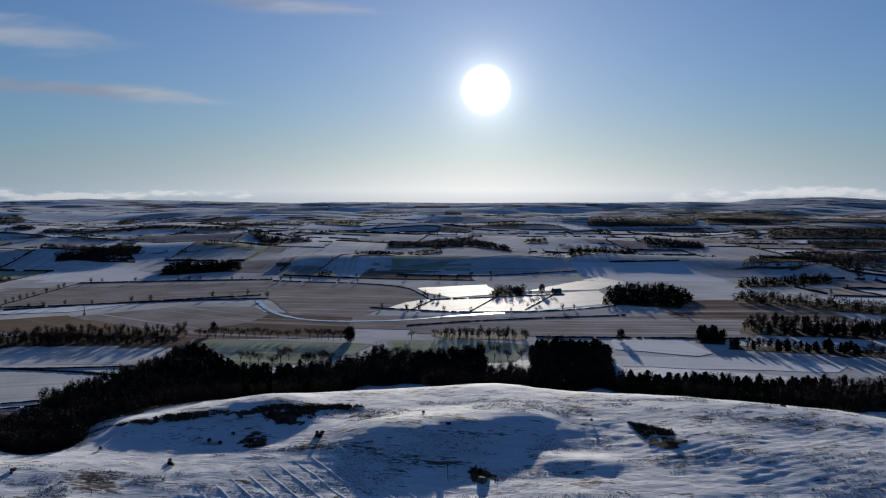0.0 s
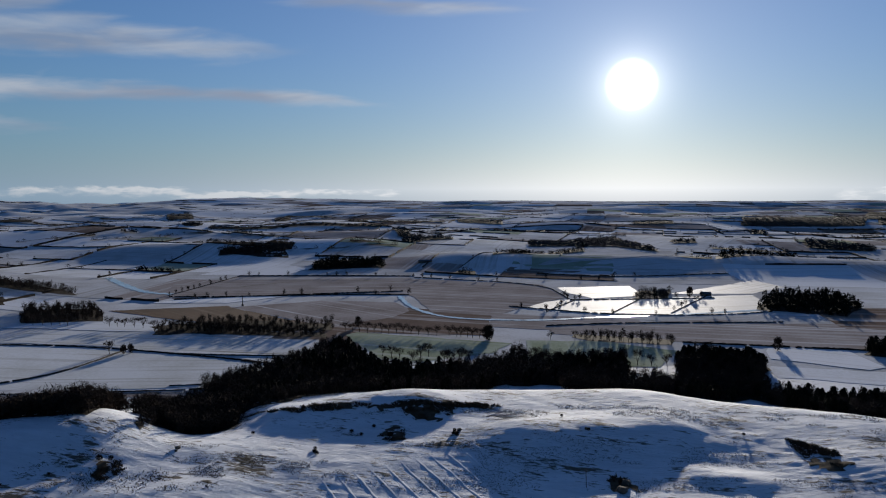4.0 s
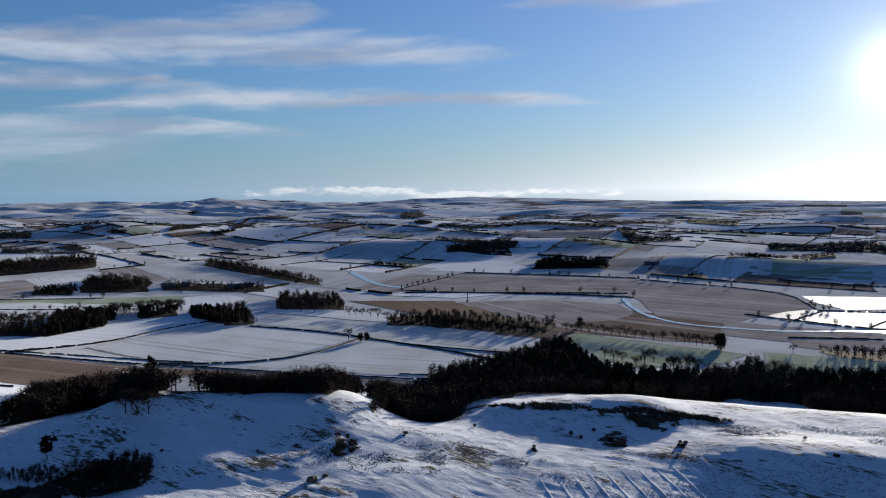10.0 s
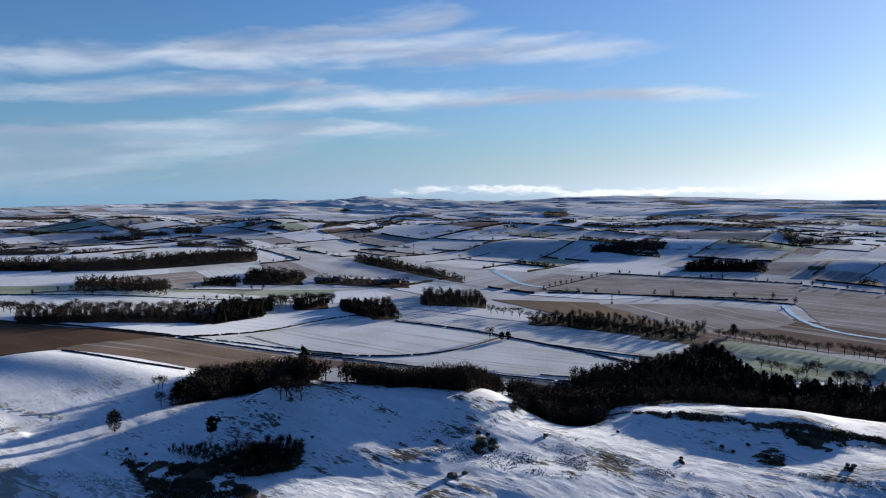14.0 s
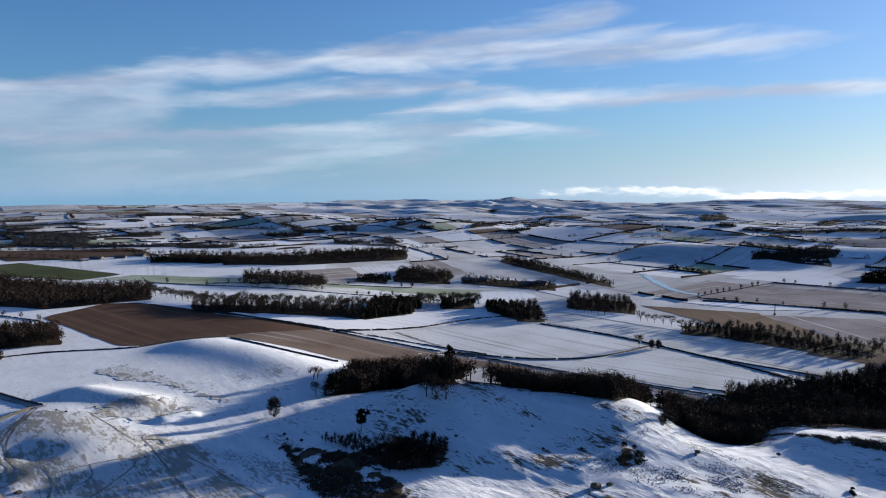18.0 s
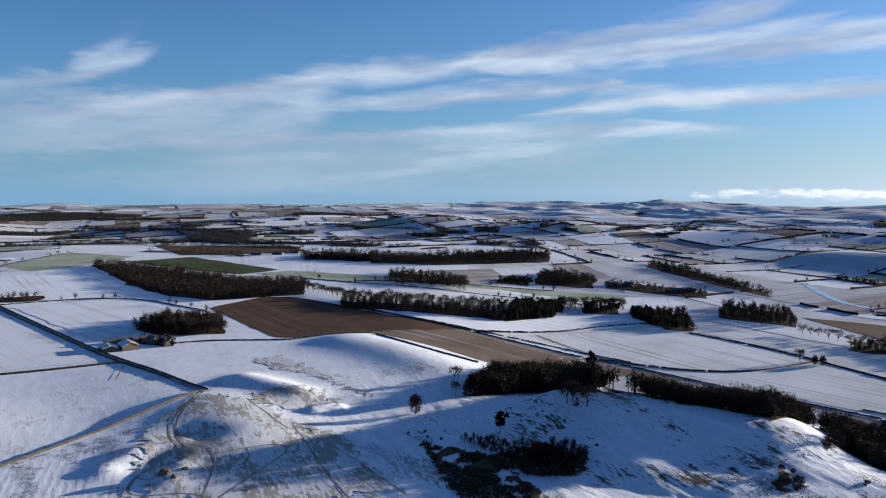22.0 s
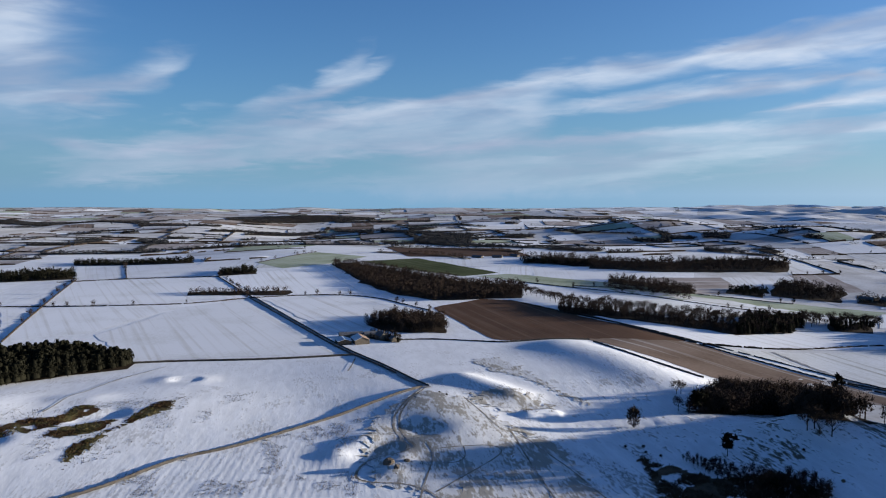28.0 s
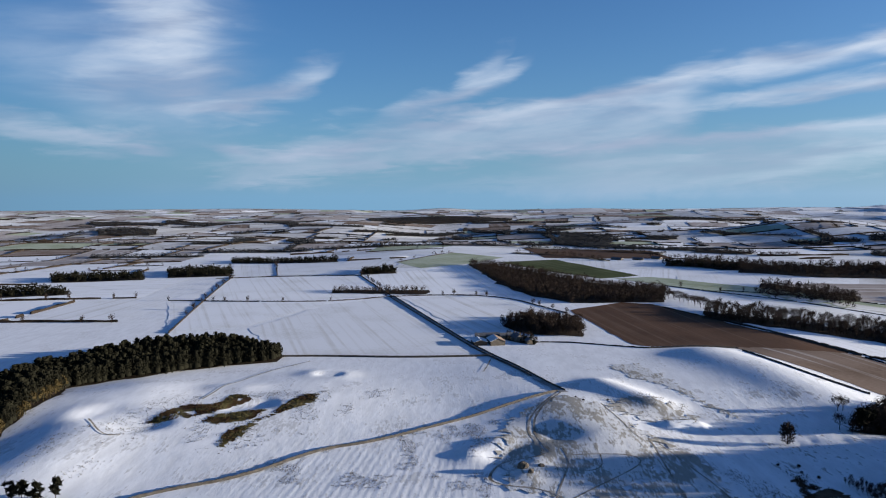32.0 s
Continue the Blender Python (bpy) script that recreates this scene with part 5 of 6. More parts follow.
far_wood([(-1287, 822), (-1221, 871), (-1239, 884), (-1309, 836)], 'bare')
far_wood([(-1201, 857), (-1186, 1001), (-1195, 1008), (-1212, 865)], 'bare')
far_wood([(-2596, 105), (-2264, 212), (-2437, 228), (-2747, 112)], 'bare')
far_wood([(-2311, 244), (-2187, 357), (-2242, 366), (-2361, 250)], 'bare')
far_wood([(-1909, 305), (-1802, 418), (-2118, 491), (-2263, 362)], 'bare')
far_wood([(-1758, 186), (-1720, 258), (-1779, 267), (-1812, 192)], 'bare')
far_wood([(-1785, 268), (-1552, 360), (-1805, 419), (-2069, 310)], 'bare')
far_wood([(-1571, 365), (-1459, 506), (-1491, 517), (-1644, 382)], 'bare')
far_wood([(-1737, 71), (-1682, 189), (-1707, 192), (-1757, 72)], 'bare')
far_wood([(-1633, 183), (-1393, 428), (-1406, 432), (-1657, 186)], 'bare')
far_wood([(-1439, 144), (-1401, 229), (-1412, 231), (-1451, 145)], 'bare')
far_wood([(-1401, 229), (-1275, 296), (-1293, 301), (-1412, 231)], 'bare')
far_wood([(-1200, 369), (-1129, 468), (-1175, 487), (-1263, 388)], 'pine')
far_wood([(-1136, 471), (-1073, 574), (-1079, 578), (-1145, 475)], 'bare')
far_wood([(-2508, 701), (-2488, 747), (-2516, 755), (-2537, 709)], 'bare')
far_wood([(-2603, 757), (-2960, 1301), (-3234, 1421), (-2903, 844)], 'bare')
far_wood([(-2842, 1249), (-1894, 1030), (-1909, 1038), (-2981, 1310)], 'bare')
far_wood([(-2053, 727), (-1970, 764), (-1986, 770), (-2080, 737)], 'pine')
far_wood([(-1988, 770), (-1833, 908), (-1845, 914), (-2005, 777)], 'bare')
far_wood([(-1416, 491), (-1356, 586), (-1399, 604), (-1527, 529)], 'bare')
far_wood([(-1327, 573), (-1325, 657), (-1342, 666), (-1366, 590)], 'bare')
far_wood([(-1733, 826), (-1574, 841), (-1629, 870), (-1777, 847)], 'pine')
far_wood([(-1726, 896), (-1608, 923), (-1682, 966), (-1801, 935)], 'bare')
far_wood([(-1347, 802), (-1324, 880), (-1336, 887), (-1361, 810)], 'bare')
far_wood([(-1938, 549), (-1916, 617), (-1996, 643), (-2024, 574)], 'bare')
far_wood([(-1892, 439), (-1970, 558), (-1994, 565), (-1945, 451)], 'bare')
far_wood([(-2882, 118), (-2833, 353), (-2877, 358), (-2927, 120)], 'bare')
far_wood([(-2729, 339), (-2434, 617), (-2457, 623), (-2769, 345)], 'bare')
far_wood([(-1534, -740), (-1540, -502), (-1565, -510), (-1566, -755)], 'bare')
far_wood([(-1614, -538), (-1626, -281), (-1656, -286), (-1628, -543)], 'pine')
far_wood([(-1664, -287), (-1683, -114), (-1754, -119), (-1683, -291)], 'bare')
far_wood([(-1724, -117), (-1692, 163), (-1718, 166), (-1757, -119)], 'bare')
far_wood([(-1768, -778), (-1800, -746), (-1848, -765), (-1785, -786)], 'pine')
far_wood([(-2160, -1012), (-2169, -848), (-2333, -912), (-2311, -1083)], 'bare')
far_wood([(-1796, -612), (-1825, -503), (-1881, -519), (-1840, -627)], 'bare')
far_wood([(-1876, -531), (-1972, -494), (-2117, -531), (-2087, -591)], 'bare')
far_wood([(-2055, -432), (-1820, -315), (-2125, -368), (-2136, -449)], 'pine')
far_wood([(-2181, -378), (-2176, -304), (-2197, -307), (-2202, -382)], 'bare')
far_wood([(-2287, -523), (-2276, -470), (-2306, -476), (-2351, -538)], 'pine')
far_wood([(-2151, -172), (-2157, -138), (-2193, -141), (-2183, -175)], 'pine')
far_wood([(-2254, 34), (-2185, 87), (-2237, 89), (-2391, 36)], 'pine')
far_wood([(-2298, -175), (-2452, 37), (-2536, 38), (-2332, -178)], 'bare')
far_wood([(-2936, -1419), (-2796, -1055), (-3007, -1135), (-3086, -1491)], 'bare')
far_wood([(-2943, -1110), (-2578, -505), (-2838, -556), (-3135, -1183)], 'bare')
far_wood([(-2515, -529), (-2536, -270), (-2624, -280), (-2586, -544)], 'bare')
far_wood([(-2314, -281), (-2529, 76), (-2641, 80), (-2350, -285)], 'bare')
far_wood([(-2837, -281), (-2950, 280), (-3065, 291), (-3259, -324)], 'bare')
# scrub, heather and rocks
scrub([(-317, 160), (-300, 165), (-290, 176), (-274, 178), (-245, 176), (-224, 167), (-250, 144), (-267, 146), (-288, 152)], 'gorse')
scrub([(-175, 262), (-151, 278), (-145, 274), (-142, 264), (-160, 247), (-170, 253)], 'sedge')
scrub([(-228, 257), (-203, 279), (-186, 263), (-193, 241), (-219, 248)], 'sedge')
scrub([(-194, 259), (-197, 267), (-191, 272), (-185, 265), (-187, 259)], 'gorse')
scrub([(-193, 256), (-193, 264), (-189, 269), (-184, 262), (-186, 253)], 'gorse')
boulder(-182, 229, 3.4)
boulder(-180, 235, 2.0)
scrub([(-210, 256), (-176, 275), (-147, 278), (-139, 258), (-175, 238), (-205, 233)], 'sedge')
scrub([(-388, -153), (-406, -147), (-419, -139), (-417, -129), (-426, -123), (-440, -122), (-440, -113), (-431, -106), (-424, -116), (-403, -122), (-393, -133), (-391, -144)], 'heather')
scrub([(-389, -123), (-400, -118), (-408, -102), (-411, -93), (-394, -97), (-385, -113)], 'heather')
scrub([(-351, -103), (-369, -106), (-381, -101), (-399, -90), (-421, -86), (-442, -77), (-442, -69), (-427, -69), (-408, -83), (-390, -94), (-370, -96), (-359, -100)], 'heather')
scrub([(-394, 113), (-404, 126), (-398, 144), (-383, 141), (-382, 119)], 'sedge')
scrub([(-183, 362), (-158, 352), (-144, 364), (-127, 367), (-103, 364), (-71, 378), (-55, 387), (-42, 382), (-43, 374), (-56, 378), (-75, 370), (-101, 360), (-124, 358), (-146, 351)], 'gorse')
scrub([(-91, 361), (-80, 370), (-66, 380), (-65, 366), (-71, 354), (-82, 354)], 'gorse')
scrub([(-96, 332), (-95, 341), (-87, 344), (-81, 329), (-91, 324)], 'gorse')
scrub([(-106, 332), (-104, 340), (-100, 333)], 'gorse')
scrub([(-61, 336), (-57, 342), (-55, 337)], 'gorse')
scrub([(93, 361), (100, 356), (109, 345), (113, 333), (104, 323), (97, 324), (95, 341)], 'gorse')
scrub([(9, 295), (13, 308), (18, 305), (23, 295)], 'gorse')
scrub([(-305, 159), (-303, 168), (-273, 181), (-262, 180), (-270, 177), (-291, 165)], 'gorse')
scrub([(-284, 178), (-281, 198), (-278, 207), (-250, 209), (-243, 197), (-255, 182)], 'gorse')
boulder(16, 294, 3.6)
scrub([(-145, 344), (-56, 388), (36, 393), (254, 411), (170, 273), (-175, 279), (-185, 297)], 'tussock')
scrub([(-181, 354), (-34, 392), (-28, 336), (-136, 268)], 'tussock')
scrub([(-355, -57), (-403, 37), (-296, 28), (-318, -90)], 'tussock')
scrub([(-360, 110), (-320, 168), (-269, 150), (-279, 110)], 'tussock')
scrub([(-301, -178), (-347, -98), (-380, -60), (-460, -24), (-434, -158), (-367, -189)], 'trodden')
scrub([(-433, 116), (-421, 148), (-393, 118), (-415, 97)], 'sedge')
scrub([(-391, 42), (-406, 62), (-397, 96), (-351, 107), (-312, 88), (-299, 58), (-308, 39), (-343, 32)], 'trodden')
boulder(-323, 42, 4.2)
boulder(-318, 45, 2.6)
boulder(-324, 50, 2.2)
boulder(-258, 220, 1.4)
boulder(-175, 288, 1.2)
boulder(-58, 341, 1.8)
boulder(-118, 307, 1.6)
boulder(-176, 291, 2.0)
boulder(183, 384, 2.0)
boulder(2, 345, 1.5)
boulder(18, 300, 3.0)
bush(-289, 225, 1.2)
bush(-156, 324, 1.5)
bush(-116, 304, 1.6)
bush(-119, 310, 1.4)
bush(-110, 335, 1.8)
bush(-104, 332, 1.6)
bush(-58, 335, 1.6)
bush(-211, 254, 1.2)
bush(-83, 370, 1.4)
bush(-222, 241, 1.2)
bush(-199, 269, 2.4)
bush(-195, 271, 2.0)
bush(-10, 363, 1.4)
bush(3, 344, 1.5)
bush(75, 361, 1.3)
bush(-60, 340, 1.6)
bush(182, 384, 1.4)
bush(209, 432, 1.2)
bush(-101, 343, 1.6)
bush(-90, 333, 2.2)
bush(-118, 306, 1.5)
bush(16, 301, 2.0)
bush(-331, 159, 1.2)
bush(-328, 167, 1.4)
bush(-321, 165, 1.2)
bush(-314, 169, 1.3)
bush(-423, 102, 1.0)
bush(-419, 87, 1.2)
bush(-427, 84, 1.0)
scrub([(-223, 301), (-214, 302), (-200, 292), (-198, 281), (-208, 287)], 'sedge')
wood([(-781, 667), (-652, 717), (-699, 770), (-837, 715)], 'bare', 10, 8, 'bare trees round a far hamlet')
# trees that stand apart
lone_tree(-147, 548, 'bare', 11, 'bare spreading parkland tree')
lone_tree(-124, 549, 'bare', 11, 'bare spreading parkland tree')
lone_tree(-119, 555, 'bare', 11, 'bare spreading parkland tree')
lone_tree(-103, 539, 'bare', 11, 'bare spreading parkland tree')
lone_tree(-91, 547, 'bare', 11, 'bare spreading parkland tree')
lone_tree(-34, 549, 'bare', 11, 'bare spreading parkland tree')
lone_tree(-27, 551, 'bare', 11, 'bare spreading parkland tree')
lone_tree(-13, 544, 'bare', 11, 'bare spreading parkland tree')
lone_tree(7, 546, 'bare', 11, 'bare spreading parkland tree')
lone_tree(40, 555, 'bare', 11, 'bare spreading parkland tree')
lone_tree(61, 554, 'bare', 11, 'bare spreading parkland tree')
lone_tree(-217, 643, 'bare', 10, 'bare tree in a row along the park edge')
lone_tree(-202, 639, 'bare', 10, 'bare tree in a row along the park edge')
lone_tree(-188, 640, 'bare', 10, 'bare tree in a row along the park edge')
lone_tree(-174, 638, 'bare', 10, 'bare tree in a row along the park edge')
lone_tree(-161, 641, 'bare', 10, 'bare tree in a row along the park edge')
lone_tree(-146, 638, 'bare', 10, 'bare tree in a row along the park edge')
lone_tree(-129, 637, 'bare', 10, 'bare tree in a row along the park edge')
lone_tree(-118, 638, 'bare', 10, 'bare tree in a row along the park edge')
lone_tree(-107, 636, 'bare', 10, 'bare tree in a row along the park edge')
lone_tree(-96, 633, 'bare', 10, 'bare tree in a row along the park edge')
lone_tree(-209, 640, 'bare', 9.5, 'bare tree in a row along the park edge')
lone_tree(-194, 638, 'bare', 9.5, 'bare tree in a row along the park edge')
lone_tree(-181, 639, 'bare', 9.5, 'bare tree in a row along the park edge')
lone_tree(-167, 640, 'bare', 9.5, 'bare tree in a row along the park edge')
lone_tree(-153, 638, 'bare', 9.5, 'bare tree in a row along the park edge')
lone_tree(-137, 637, 'bare', 9.5, 'bare tree in a row along the park edge')
lone_tree(-111, 637, 'bare', 9.5, 'bare tree in a row along the park edge')
lone_tree(-101, 635, 'bare', 9.5, 'bare tree in a row along the park edge')
lone_tree(-90, 633, 'bare', 9.5, 'bare tree in a row along the park edge')
lone_tree(-155, 550, 'bare', 9, 'bare spreading parkland tree')
lone_tree(-140, 546, 'bare', 9, 'bare spreading parkland tree')
lone_tree(-99, 539, 'bare', 9, 'bare spreading parkland tree')
lone_tree(-85, 545, 'bare', 9, 'bare spreading parkland tree')
lone_tree(-42, 551, 'bare', 9, 'bare spreading parkland tree')
lone_tree(-21, 546, 'bare', 9, 'bare spreading parkland tree')
lone_tree(-6, 544, 'bare', 9, 'bare spreading parkland tree')
lone_tree(18, 547, 'bare', 9, 'bare spreading parkland tree')
lone_tree(27, 550, 'bare', 9, 'bare spreading parkland tree')
lone_tree(49, 551, 'bare', 9, 'bare spreading parkland tree')
lone_tree(-28, 638, 'bare', 9, 'bare tree beyond the park')
lone_tree(-7, 639, 'bare', 9, 'bare tree beyond the park')
lone_tree(6, 639, 'bare', 9, 'bare tree beyond the park')
lone_tree(22, 638, 'bare', 9, 'bare tree beyond the park')
lone_tree(38, 636, 'bare', 9, 'bare tree beyond the park')
lone_tree(55, 634, 'bare', 9, 'bare tree beyond the park')
lone_tree(72, 629, 'bare', 9, 'bare tree beyond the park')
lone_tree(-83, 628, 'round', 11, 'dense dark rounded tree by the park')
lone_tree(-81, 634, 'round', 11, 'dense dark rounded tree by the park')
lone_tree(-527, 618, 'bare', 10.5, 'bare tree in a long roadside row')
lone_tree(-509, 621, 'bare', 10.5, 'bare tree in a long roadside row')
lone_tree(-491, 621, 'bare', 10.5, 'bare tree in a long roadside row')
lone_tree(-448, 624, 'bare', 10.5, 'bare tree in a long roadside row')
lone_tree(-433, 626, 'bare', 10.5, 'bare tree in a long roadside row')
lone_tree(-412, 624, 'bare', 10.5, 'bare tree in a long roadside row')
lone_tree(-390, 625, 'bare', 10.5, 'bare tree in a long roadside row')
lone_tree(-372, 622, 'bare', 10.5, 'bare tree in a long roadside row')
lone_tree(-356, 622, 'bare', 10.5, 'bare tree in a long roadside row')
lone_tree(-339, 620, 'bare', 10.5, 'bare tree in a long roadside row')
lone_tree(-324, 620, 'bare', 10.5, 'bare tree in a long roadside row')
lone_tree(-307, 615, 'bare', 10.5, 'bare tree in a long roadside row')
lone_tree(-293, 615, 'bare', 10.5, 'bare tree in a long roadside row')
lone_tree(-280, 618, 'bare', 10.5, 'bare tree in a long roadside row')
lone_tree(-265, 615, 'bare', 10.5, 'bare tree in a long roadside row')
lone_tree(-250, 616, 'bare', 10.5, 'bare tree in a long roadside row')
lone_tree(-518, 620, 'bare', 9, 'bare tree in a long roadside row')
lone_tree(-500, 622, 'bare', 9, 'bare tree in a long roadside row')
lone_tree(-440, 625, 'bare', 9, 'bare tree in a long roadside row')
lone_tree(-422, 625, 'bare', 9, 'bare tree in a long roadside row')
lone_tree(-401, 624, 'bare', 9, 'bare tree in a long roadside row')
lone_tree(-381, 623, 'bare', 9, 'bare tree in a long roadside row')
lone_tree(-364, 624, 'bare', 9, 'bare tree in a long roadside row')
lone_tree(-347, 621, 'bare', 9, 'bare tree in a long roadside row')
lone_tree(-332, 621, 'bare', 9, 'bare tree in a long roadside row')
lone_tree(-316, 618, 'bare', 9, 'bare tree in a long roadside row')
lone_tree(-300, 616, 'bare', 9, 'bare tree in a long roadside row')
lone_tree(-286, 616, 'bare', 9, 'bare tree in a long roadside row')
lone_tree(-272, 617, 'bare', 9, 'bare tree in a long roadside row')
lone_tree(-257, 616, 'bare', 9, 'bare tree in a long roadside row')
lone_tree(-241, 616, 'bare', 9, 'bare tree in a long roadside row')
lone_tree(-373, 519, 'bare', 10, 'bare tree at a field corner')
lone_tree(-362, 521, 'round', 7, 'dense dark bush at a field corner')
lone_tree(-358, 525, 'round', 7, 'dense dark bush at a field corner')
lone_tree(-425, 354, 'pine', 13, 'tall dark pine above the wood')
lone_tree(-304, 197, 'pine', 10.5, 'dark pine beside the scrub')
lone_tree(-358, 176, 'round', 12, 'lone dark twiggy tree in the hollow')
lone_tree(-379, 213, 'bare', 9, "bare tree at the wood's end")
lone_tree(-372, 220, 'pine', 12, "dark pine at the wood's end")
lone_tree(-374, 224, 'pine', 12, "dark pine at the wood's end")
lone_tree(-300, 235, 'bare', 11, "bare tree on the knoll's edge")
lone_tree(-294, 237, 'bare', 11, "bare tree on the knoll's edge")
lone_tree(-290, 240, 'bare', 11, "bare tree on the knoll's edge")
lone_tree(-299, 238, 'bare', 11, "bare tree on the knoll's edge")
lone_tree(-254, 189, 'pine', 7, 'low dark pine in the scrub')
lone_tree(-252, 195, 'pine', 7, 'low dark pine in the scrub')
lone_tree(-248, 198, 'pine', 7, 'low dark pine in the scrub')
lone_tree(-263, 193, 'pine', 7, 'low dark pine in the scrub')
lone_tree(-274, 188, 'bare', 9, 'bare birch in the scrub')
lone_tree(-265, 188, 'bare', 9, 'bare birch in the scrub')
lone_tree(-276, 192, 'bare', 9, 'bare birch in the scrub')
lone_tree(-269, 194, 'bare', 9, 'bare birch in the scrub')
lone_tree(-293, -168, 'pine', 9, 'dark pine near the plantation')
lone_tree(-291, -163, 'pine', 9, 'dark pine near the plantation')
lone_tree(-294, -151, 'pine', 9, 'dark pine near the plantation')
lone_tree(-290, -156, 'pine', 9, 'dark pine near the plantation')
lone_tree(-409, 228, 'bare', 9, "bare tree at the wood's end")
lone_tree(-409, 231, 'bare', 9, "bare tree at the wood's end")
lone_tree(-405, 338, 'pine', 10, 'tall dark pine above the wood')
lone_tree(-126, 532, 'bare', 11, 'bare spreading parkland tree')
lone_tree(-101, 538, 'bare', 11, 'bare spreading parkland tree')
lone_tree(-92, 543, 'bare', 11, 'bare spreading parkland tree')
lone_tree(-29, 535, 'bare', 11, 'bare spreading parkland tree')
lone_tree(-19, 539, 'bare', 11, 'bare spreading parkland tree')
lone_tree(-80, 624, 'round', 11, 'dense dark rounded tree')
lone_tree(154, 625, 'round', 11, 'dense dark rounded tree')
lone_tree(-211, 664, 'round', 11, 'dense dark rounded tree')
lone_tree(125, 918, 'round', 11, 'dense dark rounded tree')


# ---- far farmland: fields parted again and again, with hedges and woods between ----
far_rng = random.Random(5)
cells = []


def squeeze(p):
    """From true places on the plain to where they are drawn."""
    p = np.asarray(p, float)
    rt = np.hypot(p[..., 0], p[..., 1])
    return p * (drawn(rt) / np.maximum(rt, 1.0))[..., None]


def part_land(quad, depth):
    cx, cy = np.mean(quad, 0)
    sides = [math.dist(quad[i], quad[(i + 1) % 4]) for i in range(4)]
    a, b = (sides[0] + sides[2]) / 2, (sides[1] + sides[3]) / 2
    r = math.hypot(cx, cy)
    az_ = math.degrees(math.atan2(-cx, cy))
    if max(a, b) < 700 and not (-44 < az_ < 134 and 480 < r < 8300):
        return
    goal = far_rng.uniform(80, 225) * (1 + r / 8000) if r < 2600 else far_rng.uniform(130, 340)
    if max(a, b) < goal or depth > 16:
        cells.append(quad)
        return
    k0, k1 = far_rng.uniform(0.38, 0.62), 0
    k1 = min(max(k0 + far_rng.uniform(-0.07, 0.07), 0.3), 0.7)
    p = [Vector(q) for q in quad]
    if a >= b:
        m, n = p[0].lerp(p[1], k0), p[3].lerp(p[2], k1)
        part_land([p[0], m, n, p[3]], depth + 1)
        part_land([m, p[1], p[2], n], depth + 1)
    else:
        m, n = p[1].lerp(p[2], k0), p[0].lerp(p[3], k1)
        part_land([p[0], p[1], m, n], depth + 1)
        part_land([n, m, p[2], p[3]], depth + 1)


def warped(p):
    """Field edges follow the land in soft curves."""
    x, y = p[..., 0], p[..., 1]
    return np.stack([x + 80 * value_noise(x, y, 420, 31), y + 80 * value_noise(x, y, 420, 32)], -1)


